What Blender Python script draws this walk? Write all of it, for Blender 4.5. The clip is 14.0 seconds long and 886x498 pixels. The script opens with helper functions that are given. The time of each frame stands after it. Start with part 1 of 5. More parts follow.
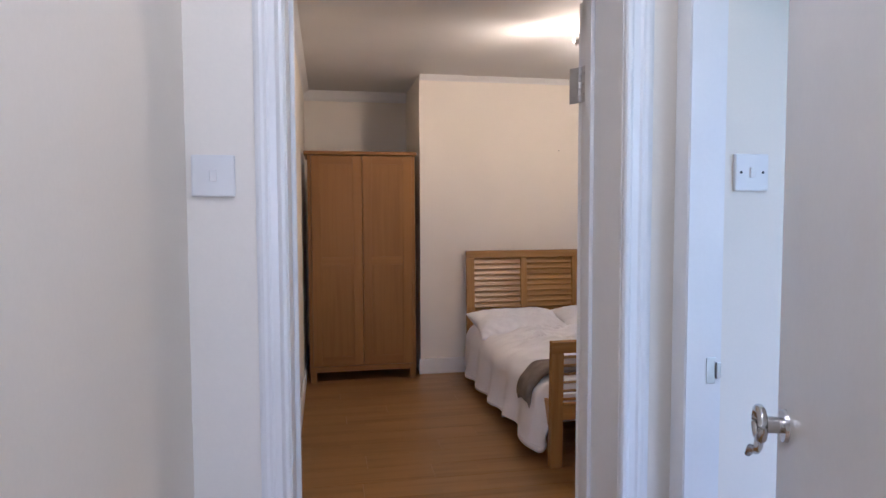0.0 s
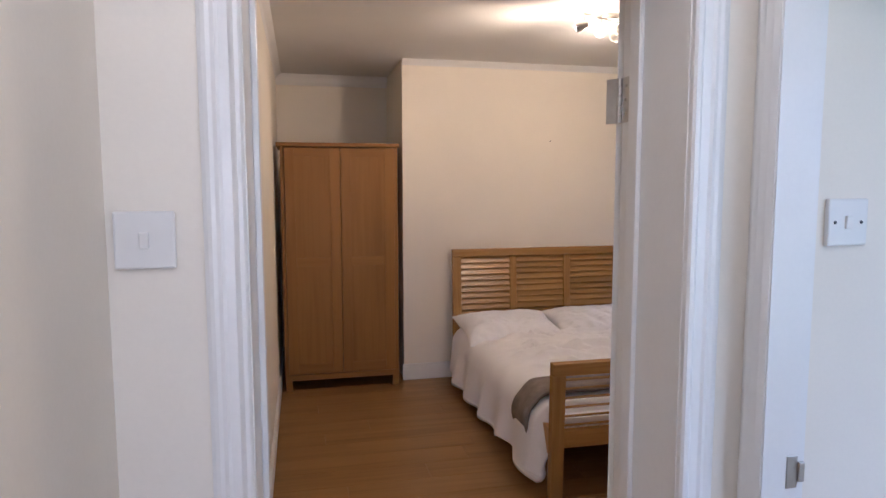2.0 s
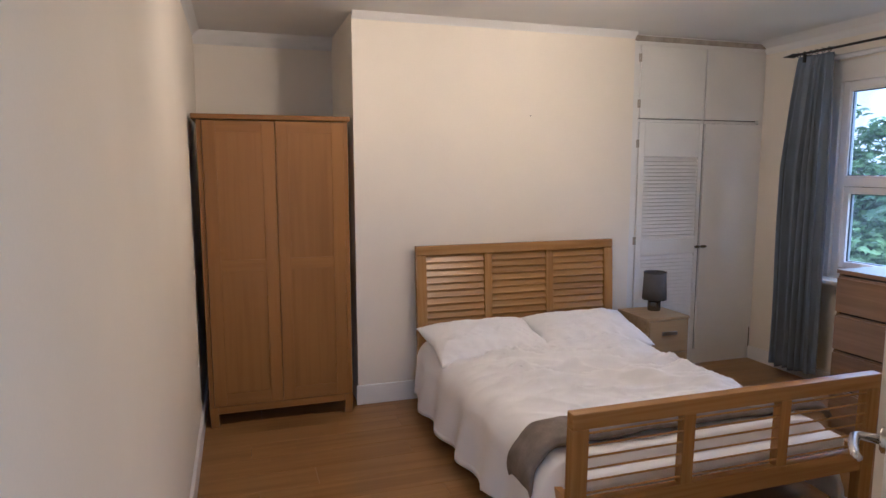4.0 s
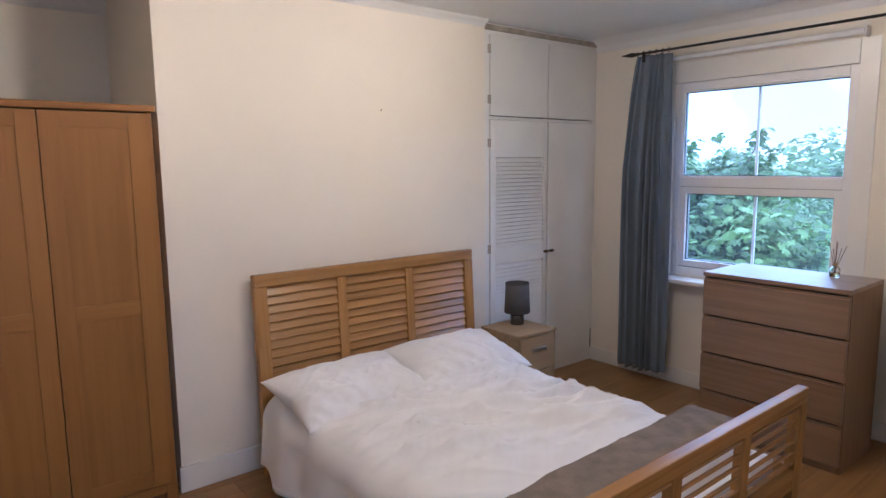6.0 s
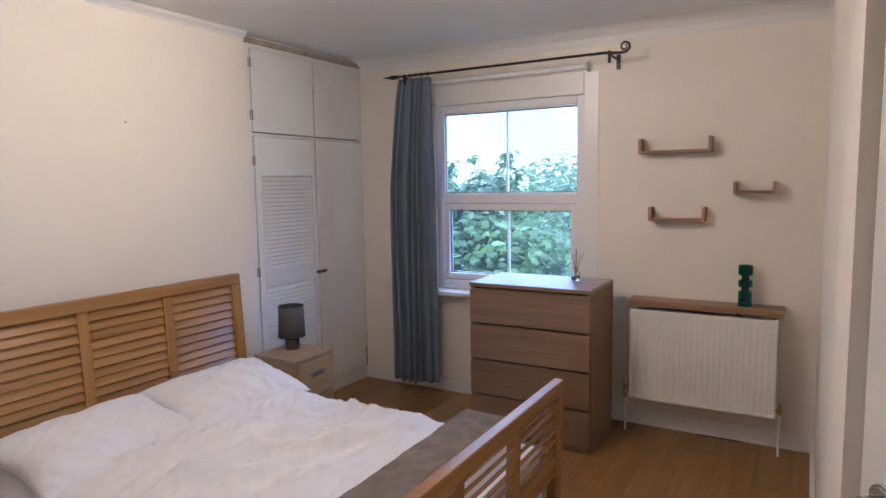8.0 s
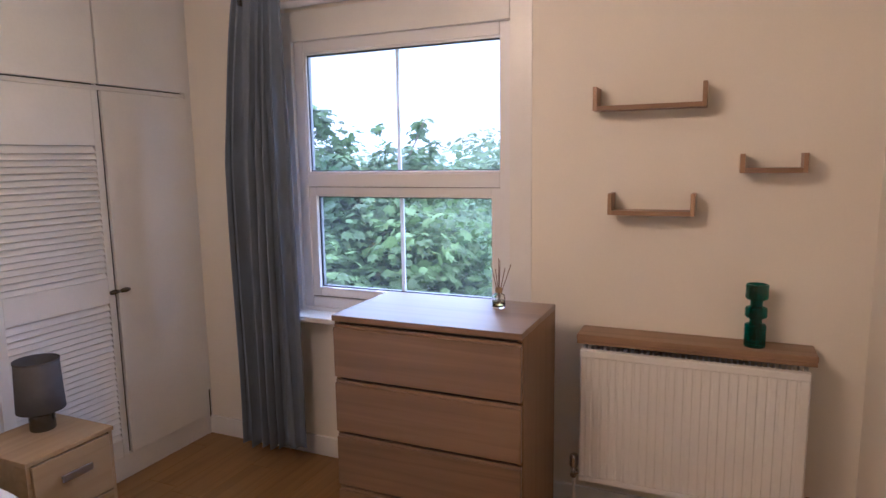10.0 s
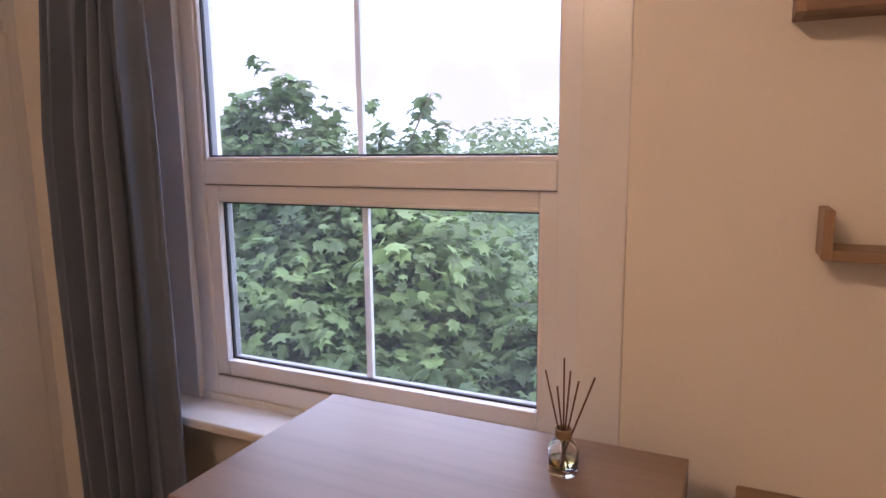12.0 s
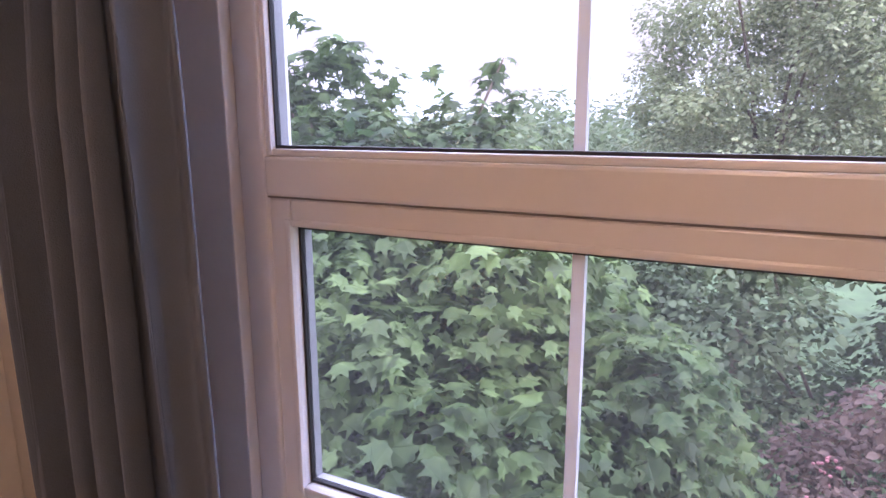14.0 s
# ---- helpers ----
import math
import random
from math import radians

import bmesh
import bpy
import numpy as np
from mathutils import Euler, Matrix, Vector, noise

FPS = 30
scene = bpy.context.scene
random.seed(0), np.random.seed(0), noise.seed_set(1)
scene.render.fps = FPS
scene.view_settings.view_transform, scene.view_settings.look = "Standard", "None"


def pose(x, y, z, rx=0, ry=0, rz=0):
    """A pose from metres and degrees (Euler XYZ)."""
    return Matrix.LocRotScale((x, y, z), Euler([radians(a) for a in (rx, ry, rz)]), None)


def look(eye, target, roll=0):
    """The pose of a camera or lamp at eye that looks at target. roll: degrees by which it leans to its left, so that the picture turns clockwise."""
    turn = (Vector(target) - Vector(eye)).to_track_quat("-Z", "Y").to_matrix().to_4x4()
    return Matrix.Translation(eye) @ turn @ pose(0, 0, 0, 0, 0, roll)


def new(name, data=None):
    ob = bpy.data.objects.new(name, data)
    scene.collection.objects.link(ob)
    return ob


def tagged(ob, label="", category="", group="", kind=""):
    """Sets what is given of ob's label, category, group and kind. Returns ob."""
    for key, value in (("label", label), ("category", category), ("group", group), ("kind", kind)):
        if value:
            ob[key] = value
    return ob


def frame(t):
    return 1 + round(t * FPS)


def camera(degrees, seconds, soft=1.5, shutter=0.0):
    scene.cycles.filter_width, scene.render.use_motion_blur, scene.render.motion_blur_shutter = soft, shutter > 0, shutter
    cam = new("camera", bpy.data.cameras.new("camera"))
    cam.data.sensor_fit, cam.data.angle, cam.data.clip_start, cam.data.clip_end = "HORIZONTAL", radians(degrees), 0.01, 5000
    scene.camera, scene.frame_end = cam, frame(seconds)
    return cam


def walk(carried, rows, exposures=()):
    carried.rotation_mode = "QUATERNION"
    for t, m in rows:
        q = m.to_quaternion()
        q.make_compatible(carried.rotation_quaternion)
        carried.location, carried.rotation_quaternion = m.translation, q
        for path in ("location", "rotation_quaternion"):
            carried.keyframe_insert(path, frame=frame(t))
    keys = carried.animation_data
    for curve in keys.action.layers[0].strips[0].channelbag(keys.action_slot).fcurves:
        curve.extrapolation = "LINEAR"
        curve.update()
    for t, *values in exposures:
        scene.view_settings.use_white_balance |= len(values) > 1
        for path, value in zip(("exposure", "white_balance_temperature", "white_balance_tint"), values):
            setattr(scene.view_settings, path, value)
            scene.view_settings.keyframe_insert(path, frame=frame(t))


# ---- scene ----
cam = camera(70.1, 14.0)
PATH = [
    (0, (0.185, -0.128, 1.427), (0.552, 1.834, 1.311), -0.2),
    (0.5, (0.206, -0.11, 1.441), (0.632, 1.838, 1.281), -0.5),
    (1, (0.2, 0.022, 1.542), (0.642, 1.965, 1.366), -0.4),
    (1.5, (0.204, 0.087, 1.594), (0.655, 2.027, 1.406), -0.2),
    (2, (0.188, 0.25, 1.589), (0.627, 2.192, 1.397), -0.1),
    (2.5, (0.191, 0.433, 1.596), (0.629, 2.373, 1.388), -0.1),
    (2.7, (0.194, 0.504, 1.59), (0.63, 2.444, 1.374), 0.1),
    (3.75, (0.275, 1.0, 1.6), (0.825, 2.91, 1.36), 0.0),
    (4.3, (0.225, 1.36, 1.6), (0.885, 3.23, 1.345), -0.2),
    (4.8, (0.095, 1.65, 1.603), (0.81, 3.483, 1.329), -0.4),
    (5, (0.116, 1.752, 1.633), (0.933, 3.555, 1.348), -0.5),
    (5.5, (0.187, 1.927, 1.667), (1.203, 3.624, 1.374), -0.3),
    (6, (0.124, 2.109, 1.661), (1.373, 3.648, 1.393), -0.6),
    (6.5, (0.092, 2.143, 1.655), (1.536, 3.505, 1.41), -0.8),
    (7, (0.083, 2.137, 1.65), (1.665, 3.339, 1.419), -0.9),
    (7.5, (0.094, 2.133, 1.654), (1.759, 3.219, 1.434), -0.9),
    (8, (0.167, 2.16, 1.634), (1.886, 3.162, 1.426), -0.9),
    (8.5, (0.477, 2.256, 1.621), (2.234, 3.187, 1.41), -0.9),
    (9, (0.776, 2.35, 1.616), (2.563, 3.22, 1.39), -0.8),
    (9.2, (0.947, 2.404, 1.637), (2.741, 3.255, 1.394), -0.8),
    (11.3, (2.571, 2.943, 1.572), (4.388, 3.725, 1.275), -0.9),
    (11.5, (2.694, 2.995, 1.575), (4.504, 3.792, 1.278), -0.7),
    (12, (3.011, 3.188, 1.576), (4.799, 4.026, 1.26), -0.6),
    (12.5, (3.305, 3.349, 1.563), (5.048, 4.272, 1.23), -0.5),
    (13, (3.487, 3.57, 1.583), (5.228, 4.483, 1.216), -0.5),
    (13.5, (3.57, 3.716, 1.594), (5.318, 4.608, 1.208), -0.3),
    (14, (3.598, 3.863, 1.603), (5.339, 4.763, 1.202), -0.2),
]
EXPOSURES = [
    (0.0, 0.50, 4300, 20), (1.5, 0.50, 4400, 21), (2.5, 0.50, 4600, 19), (5.0, 0.82, 4080, 16), (9.2, 0.82, 4220, 20), (11.5, 0.55, 5400, 35), (12.5, 0.32, 5250, 36), (14.0, 0.50, 5400, 43),
]
walk(cam, [(t, look(eye, target, roll)) for t, eye, target, roll in PATH], EXPOSURES)

# ---- light ----
world = bpy.data.worlds.new("overcast_sky")
scene.world = world
world.use_nodes = True
wn, wl = world.node_tree.nodes, world.node_tree.links
wn.clear()
sky = wn.new("ShaderNodeTexSky")
sky.sky_type, sky.sun_disc = "NISHITA", False
sky.sun_elevation, sky.sun_rotation = radians(43), radians(191)
clouds = wn.new("ShaderNodeTexNoise")
clouds.inputs["Scale"].default_value, clouds.inputs["Detail"].default_value = 5.5, 7
cloud_ramp = wn.new("ShaderNodeValToRGB")
cloud_ramp.color_ramp.elements[0].position, cloud_ramp.color_ramp.elements[0].color = 0.42, (4.9, 4.5, 4.15, 1)
cloud_ramp.color_ramp.elements[1].position, cloud_ramp.color_ramp.elements[1].color = 0.54, (9.3, 9.9, 10.8, 1)
sky_mix = wn.new("ShaderNodeMix")
sky_mix.data_type = "RGBA"
sky_mix.inputs["Factor"].default_value = 0.97
background = wn.new("ShaderNodeBackground")
background.inputs["Strength"].default_value = 0.18
wout = wn.new("ShaderNodeOutputWorld")
wl.new(clouds.outputs["Fac"], cloud_ramp.inputs["Fac"])
wl.new(sky.outputs[0], sky_mix.inputs["A"])
wl.new(cloud_ramp.outputs[0], sky_mix.inputs["B"])
# an overcast sky is about three times as bright overhead as at the horizon
sky_way, sky_height, sky_rise, sky_scale = wn.new("ShaderNodeTexCoord"), wn.new("ShaderNodeSeparateXYZ"), wn.new("ShaderNodeMapRange"), wn.new("ShaderNodeVectorMath")
sky_rise.inputs["From Min"].default_value, sky_rise.inputs["From Max"].default_value = 0.12, 1.0
sky_rise.inputs["To Min"].default_value, sky_rise.inputs["To Max"].default_value = 1.0, 3.8
sky_scale.operation = "SCALE"
wl.new(sky_way.outputs["Generated"], sky_height.inputs[0])
wl.new(sky_height.outputs["Z"], sky_rise.inputs["Value"])
wl.new(sky_mix.outputs["Result"], sky_scale.inputs[0])
wl.new(sky_rise.outputs[0], sky_scale.inputs["Scale"])
wl.new(sky_scale.outputs[0], background.inputs["Color"])
wl.new(background.outputs[0], wout.inputs["Surface"])

sun_data = bpy.data.lights.new("sun", "SUN")
sun_data.energy, sun_data.angle, sun_data.color = 3.2, radians(20), (1, 0.96, 0.9)
new("sun", sun_data).matrix_world = look((0, 0, 0), (0.14, 0.72, -0.68))

GLOW_WATTS = 5.4
BEAM_WATTS = 44.0
SPOT_COLOUR = (1.0, 0.635, 0.295)
HALL_WATTS = 7.0
HALL_COLOUR = (1.0, 0.82, 0.61)

# area lamp added in the back room's unseen window, standing in for daylight
back_fill = bpy.data.lights.new("back_window_fill", "AREA")
back_fill.shape, back_fill.size, back_fill.size_y = "RECTANGLE", 1.25, 1.25
back_fill.energy, back_fill.color = 14.0, (1.0, 0.90, 0.80)
new("back_window_fill", back_fill).matrix_world = look((0.05, -2.38, 1.55), (0.05, 0.0, 1.30))

# area lamp added in the side room's unseen window opening, for its daylight
side_fill = bpy.data.lights.new("side_window_fill", "AREA")
side_fill.shape, side_fill.size, side_fill.size_y = "RECTANGLE", 2.5, 1.7
side_fill.energy, side_fill.color = 9.5, (1.0, 0.92, 0.86)
new("side_window_fill", side_fill).matrix_world = look((2.75, -0.58, 1.45), (2.75, 1.0, 1.25))

# ---- materials ----
def material(name, colour, rough=0.5, metal=0.0, var=0.06, scale=6.0, bump=0.0, bump_scale=60.0, spec=0.5, fine=None, each=0.0):
    m = bpy.data.materials.new(name)
    m.use_nodes = True
    n, l = m.node_tree.nodes, m.node_tree.links
    p = n["Principled BSDF"]
    p.inputs["Roughness"].default_value, p.inputs["Metallic"].default_value = rough, metal
    p.inputs["Specular IOR Level"].default_value = spec
    coords = n.new("ShaderNodeTexCoord")
    big = n.new("ShaderNodeTexNoise")
    big.inputs["Scale"].default_value, big.inputs["Detail"].default_value = scale, 4
    l.new(coords.outputs["Object"], big.inputs["Vector"])
    small = n.new("ShaderNodeTexNoise")
    small.inputs["Scale"].default_value, small.inputs["Detail"].default_value = bump_scale, 3
    l.new(coords.outputs["Object"], small.inputs["Vector"])
    total = n.new("ShaderNodeMath")
    total.operation = "MULTIPLY_ADD"
    total.inputs[1].default_value = 0.35
    l.new(small.outputs["Fac"], total.inputs[0])
    l.new(big.outputs["Fac"], total.inputs[2])
    ramp = n.new("ShaderNodeValToRGB")
    low, high = [max(0, c * (1 - var)) for c in colour], [min(1, c * (1 + var)) for c in (fine or colour)]
    ramp.color_ramp.elements[0].position, ramp.color_ramp.elements[0].color = 0.45, (*low, 1)
    ramp.color_ramp.elements[1].position, ramp.color_ramp.elements[1].color = 0.9, (*high, 1)
    l.new(total.outputs[0], ramp.inputs["Fac"])
    out = ramp.outputs["Color"]
    if each:
        info = n.new("ShaderNodeNewGeometry")
        scale_up = n.new("ShaderNodeMapRange")
        scale_up.inputs["To Min"].default_value, scale_up.inputs["To Max"].default_value = 1 - each, 1 + each
        l.new(info.outputs["Random Per Island"], scale_up.inputs["Value"])
        hsv = n.new("ShaderNodeHueSaturation")
        l.new(scale_up.outputs[0], hsv.inputs["Value"])
        l.new(out, hsv.inputs["Color"])
        out = hsv.outputs["Color"]
    l.new(out, p.inputs["Base Color"])
    if bump:
        b = n.new("ShaderNodeBump")
        b.inputs["Strength"].default_value, b.inputs["Distance"].default_value = bump, 0.004
        l.new(small.outputs["Fac"], b.inputs["Height"])
        l.new(b.outputs[0], p.inputs["Normal"])
    return m


def wood(name, dark, light, axis=2, rough=0.4, grain=1.0, strips=0.0, spread=0.12):
    """Straight-grained timber: grain runs along one axis of the object's own coordinates."""
    m = bpy.data.materials.new(name)
    m.use_nodes = True
    n, l = m.node_tree.nodes, m.node_tree.links
    p = n["Principled BSDF"]
    p.inputs["Roughness"].default_value, p.inputs["Specular IOR Level"].default_value = rough, 0.3
    coords, info = n.new("ShaderNodeTexCoord"), n.new("ShaderNodeObjectInfo")
    shift = n.new("ShaderNodeVectorMath")
    shift.operation = "ADD"
    offset = n.new("ShaderNodeVectorMath")
    offset.operation = "SCALE"
    offset.inputs[0].default_value = (13.0, 7.0, 5.0)
    l.new(info.outputs["Random"], offset.inputs["Scale"])
    l.new(coords.outputs["Object"], shift.inputs[0])
    l.new(offset.outputs[0], shift.inputs[1])
    stretch = n.new("ShaderNodeMapping")
    scale = [34.0 * grain] * 3
    scale[axis] = 1.3 * grain
    stretch.inputs["Scale"].default_value = scale
    l.new(shift.outputs[0], stretch.inputs["Vector"])
    a = n.new("ShaderNodeTexNoise")
    a.inputs["Scale"].default_value, a.inputs["Detail"].default_value, a.inputs["Distortion"].default_value = 1.0, 6, 0.5
    l.new(stretch.outputs[0], a.inputs["Vector"])
    broad = n.new("ShaderNodeMapping")
    scale = [5.0 * grain] * 3
    scale[axis] = 0.7 * grain
    broad.inputs["Scale"].default_value = scale
    l.new(shift.outputs[0], broad.inputs["Vector"])
    b = n.new("ShaderNodeTexNoise")
    b.inputs["Scale"].default_value, b.inputs["Detail"].default_value = 1.0, 3
    l.new(broad.outputs[0], b.inputs["Vector"])
    mixed = n.new("ShaderNodeMath")
    mixed.operation = "MULTIPLY_ADD"
    mixed.inputs[1].default_value = 0.8
    l.new(b.outputs["Fac"], mixed.inputs[0])
    l.new(a.outputs["Fac"], mixed.inputs[2])
    ramp = n.new("ShaderNodeValToRGB")
    ramp.color_ramp.elements[0].position, ramp.color_ramp.elements[0].color = 0.62, (*dark, 1)
    ramp.color_ramp.elements[1].position, ramp.color_ramp.elements[1].color = 1.0, (*light, 1)
    l.new(mixed.outputs[0], ramp.inputs["Fac"])
    out = ramp.outputs["Color"]
    vary = n.new("ShaderNodeMapRange")
    vary.inputs["To Min"].default_value, vary.inputs["To Max"].default_value = 1 - spread, 1 + spread
    source = info.outputs["Random"]
    if strips:
        split = n.new("ShaderNodeSeparateXYZ")
        l.new(coords.outputs["Object"], split.inputs[0])
        cell = n.new("ShaderNodeTexWhiteNoise")
        cell.noise_dimensions = "3D"
        rows, cols = n.new("ShaderNodeMath"), n.new("ShaderNodeMath")
        rows.operation = cols.operation = "SNAP"
        rows.inputs[1].default_value, cols.inputs[1].default_value = strips, 0.4
        joined = n.new("ShaderNodeCombineXYZ")
        l.new(split.outputs["Y"], rows.inputs[0])
        stagger = n.new("ShaderNodeMath")
        stagger.operation = "MULTIPLY_ADD"
        stagger.inputs[1].default_value = 2.3
        l.new(rows.outputs[0], stagger.inputs[0])
        l.new(split.outputs["X"], stagger.inputs[2])
        l.new(stagger.outputs[0], cols.inputs[0])
        l.new(cols.outputs[0], joined.inputs[0])
        l.new(rows.outputs[0], joined.inputs[1])
        l.new(info.outputs["Random"], joined.inputs[2])
        l.new(joined.outputs[0], cell.inputs["Vector"])
        source = cell.outputs["Value"]
    l.new(source, vary.inputs["Value"])
    hsv = n.new("ShaderNodeHueSaturation")
    l.new(vary.outputs[0], hsv.inputs["Value"])
    l.new(out, hsv.inputs["Color"])
    l.new(hsv.outputs["Color"], p.inputs["Base Color"])
    bump = n.new("ShaderNodeBump")
    bump.inputs["Strength"].default_value, bump.inputs["Distance"].default_value = 0.12, 0.002
    l.new(a.outputs["Fac"], bump.inputs["Height"])
    l.new(bump.outputs[0], p.inputs["Normal"])
    return m


def glass(name, colour=(1, 1, 1), rough=0.0):
    m = bpy.data.materials.new(name)
    m.use_nodes = True
    p = m.node_tree.nodes["Principled BSDF"]
    p.inputs["Base Color"].default_value = (*colour, 1)
    p.inputs["Transmission Weight"].default_value, p.inputs["Roughness"].default_value, p.inputs["IOR"].default_value = 1.0, rough, 1.45
    return m


def pane_glass(name):
    """Thin flat window glass: clear, with a mild mirror of the room by Fresnel."""
    m = bpy.data.materials.new(name)
    m.use_nodes = True
    n, l = m.node_tree.nodes, m.node_tree.links
    n.clear()
    clear, gloss, mix, fres, out = (n.new("ShaderNodeBsdfTransparent"), n.new("ShaderNodeBsdfGlossy"), n.new("ShaderNodeMixShader"),
                                    n.new("ShaderNodeFresnel"), n.new("ShaderNodeOutputMaterial"))
    clear.inputs["Color"].default_value = (0.95, 0.97, 0.96, 1)
    gloss.inputs["Roughness"].default_value = 0.02
    fres.inputs["IOR"].default_value = 1.35
    l.new(fres.outputs[0], mix.inputs[0])
    l.new(clear.outputs[0], mix.inputs[1])
    l.new(gloss.outputs[0], mix.inputs[2])
    # pale translucent film: dust on the glass plus a painted veil of flare
    veil_film, dusty = n.new("ShaderNodeBsdfTranslucent"), n.new("ShaderNodeMixShader")
    veil_film.inputs["Color"].default_value = (0.85, 0.86, 0.84, 1)
    streaks, share = n.new("ShaderNodeTexNoise"), n.new("ShaderNodeMapRange")
    streaks.inputs["Scale"].default_value, streaks.inputs["Detail"].default_value = 3.0, 5
    share.inputs["To Min"].default_value, share.inputs["To Max"].default_value = 0.006, 0.03
    l.new(streaks.outputs["Fac"], share.inputs["Value"])
    l.new(share.outputs[0], dusty.inputs[0])
    l.new(mix.outputs[0], dusty.inputs[1])
    l.new(veil_film.outputs[0], dusty.inputs[2])
    l.new(dusty.outputs[0], out.inputs["Surface"])
    return m


def glowing(name, colour, strength):
    m = bpy.data.materials.new(name)
    m.use_nodes = True
    p = m.node_tree.nodes["Principled BSDF"]
    p.inputs["Base Color"].default_value = (*colour, 1)
    p.inputs["Emission Color"].default_value, p.inputs["Emission Strength"].default_value = (*colour, 1), strength
    return m


def leaf_material(name, dark, light, each=0.35):
    m = material(name, dark, 0.5, 0, 0.2, 0.9, 0.0, 14.0, 0.28, light, each)
    n, l = m.node_tree.nodes, m.node_tree.links
    p = n["Principled BSDF"]
    through_light = n.new("ShaderNodeBsdfTranslucent")
    source = p.inputs["Base Color"].links[0].from_socket
    l.new(source, through_light.inputs["Color"])
    mix = n.new("ShaderNodeMixShader")
    mix.inputs[0].default_value = 0.48
    l.new(p.outputs[0], mix.inputs[1])
    l.new(through_light.outputs[0], mix.inputs[2])
    l.new(mix.outputs[0], n["Material Output"].inputs["Surface"])
    return m


WALL = material("cream_white_wall_paint", (0.80, 0.75, 0.65), 0.62, 0, 0.03, 1.6, 0.04, 120, 0.3)
CEILING = material("white_ceiling_paint", (0.76, 0.76, 0.75), 0.75, 0, 0.03, 2.0, 0.08, 140, 0.2)
GLOSS = material("white_gloss_paint", (0.78, 0.77, 0.74), 0.3, 0, 0.03, 5, 0.06, 90)
CUPBOARD = material("cupboard_paint", (0.76, 0.75, 0.72), 0.45, 0, 0.04, 3, 0.08, 70)
UPVC = material("white_upvc", (0.82, 0.82, 0.83), 0.25, 0, 0.02, 4)
GASKET = material("black_gasket", (0.02, 0.02, 0.022), 0.6)
SPACER = material("grey_glazing_spacer", (0.33, 0.335, 0.35), 0.4, 0.2, 0.05, 20)
JOINT_SHADE = material("grey_joint_shade", (0.22, 0.21, 0.21), 0.7)
PLASTIC = material("white_switch_plastic", (0.74, 0.73, 0.70), 0.3, 0, 0.02, 10)
CHROME = material("satin_chrome", (0.62, 0.61, 0.6), 0.22, 1.0, 0.08, 30)
NICKEL = material("brushed_nickel", (0.55, 0.53, 0.5), 0.32, 1.0, 0.08, 40)
BLACK_IRON = material("black_iron", (0.025, 0.026, 0.03), 0.45, 0.5, 0.2, 30)
BRASS = material("worn_brass_valve", (0.42, 0.30, 0.16), 0.4, 0.9, 0.2, 30)
GREY_BROWN = material("grey_brown", (0.36, 0.32, 0.26), 0.7, 0, 0.25, 12, 0.2, 60)
RADIATOR = material("radiator_enamel", (0.80, 0.78, 0.73), 0.35, 0, 0.03, 4)
# near-black: painted shade in gaps, also dark screws, strips and brackets
DARK_GAP = material("dark_gap_shade_and_trim", (0.05, 0.05, 0.05), 0.7)
OAK = wood("oak_veneer_upright", (0.225, 0.106, 0.019), (0.265, 0.130, 0.026), 2, 0.42, 1.0, 0, 0.05)
OAK_ACROSS = wood("oak_veneer_across", (0.225, 0.106, 0.019), (0.265, 0.130, 0.026), 0, 0.42, 1.0, 0, 0.05)
BED_UP = wood("bed_timber_upright", (0.27, 0.137, 0.031), (0.405, 0.225, 0.062), 2, 0.36, 1.0, 0, 0.06)
BED_ACROSS = wood("bed_timber_across", (0.27, 0.137, 0.031), (0.405, 0.225, 0.062), 0, 0.36, 1.0, 0, 0.08)
PALE_OAK = wood("pale_oak_veneer", (0.17, 0.101, 0.052), (0.25, 0.155, 0.083), 1, 0.38, 0.8, 0, 0.04)
PALE_OAK.node_tree.nodes["Principled BSDF"].inputs["Coat Weight"].default_value = 1.0
PALE_OAK.node_tree.nodes["Principled BSDF"].inputs["Coat Roughness"].default_value = 0.42
PALE_OAK.node_tree.nodes["Principled BSDF"].inputs["Coat IOR"].default_value = 1.5
for timber in (BED_UP, BED_ACROSS):
    timber.node_tree.nodes["Principled BSDF"].inputs["Specular IOR Level"].default_value = 0.5
    timber.node_tree.nodes["Principled BSDF"].inputs["Roughness"].default_value = 0.27
BEECH = wood("pale_beech", (0.27, 0.185, 0.088), (0.36, 0.255, 0.13), 0, 0.4, 0.8, 0, 0.04)
SHELF_OAK = wood("shelf_oak", (0.19, 0.115, 0.062), (0.29, 0.185, 0.105), 1, 0.42, 1.0, 0, 0.08)
LAMINATE = wood("oak_laminate", (0.21, 0.108, 0.028), (0.285, 0.158, 0.05), 0, 0.32, 0.7, 0.064, 0.065)
LINEN = material("white_cotton", (0.84, 0.84, 0.87), 0.85, 0, 0.02, 8, 0.12, 260, 0.15)
THROW = material("taupe_fleece_throw", (0.23, 0.195, 0.165), 0.95, 0, 0.2, 14, 0.5, 160, 0.1)
CURTAIN = material("slate_blue_curtain", (0.18, 0.212, 0.268), 0.85, 0, 0.1, 5, 0.2, 420, 0.15)
SHADE = material("grey_lamp_shade", (0.10, 0.098, 0.105), 0.85, 0, 0.08, 20, 0.3, 300, 0.15)
TEAL = glass("teal_glass", (0.0, 0.22, 0.2), 0.08)
CLEAR = glass("clear_glass", (0.97, 0.98, 0.95), 0.0)
OIL = glass("pale_diffuser_oil", (0.85, 0.75, 0.35), 0.0)
REED = material("dark_reed", (0.14, 0.075, 0.045), 0.8, 0, 0.2, 40)
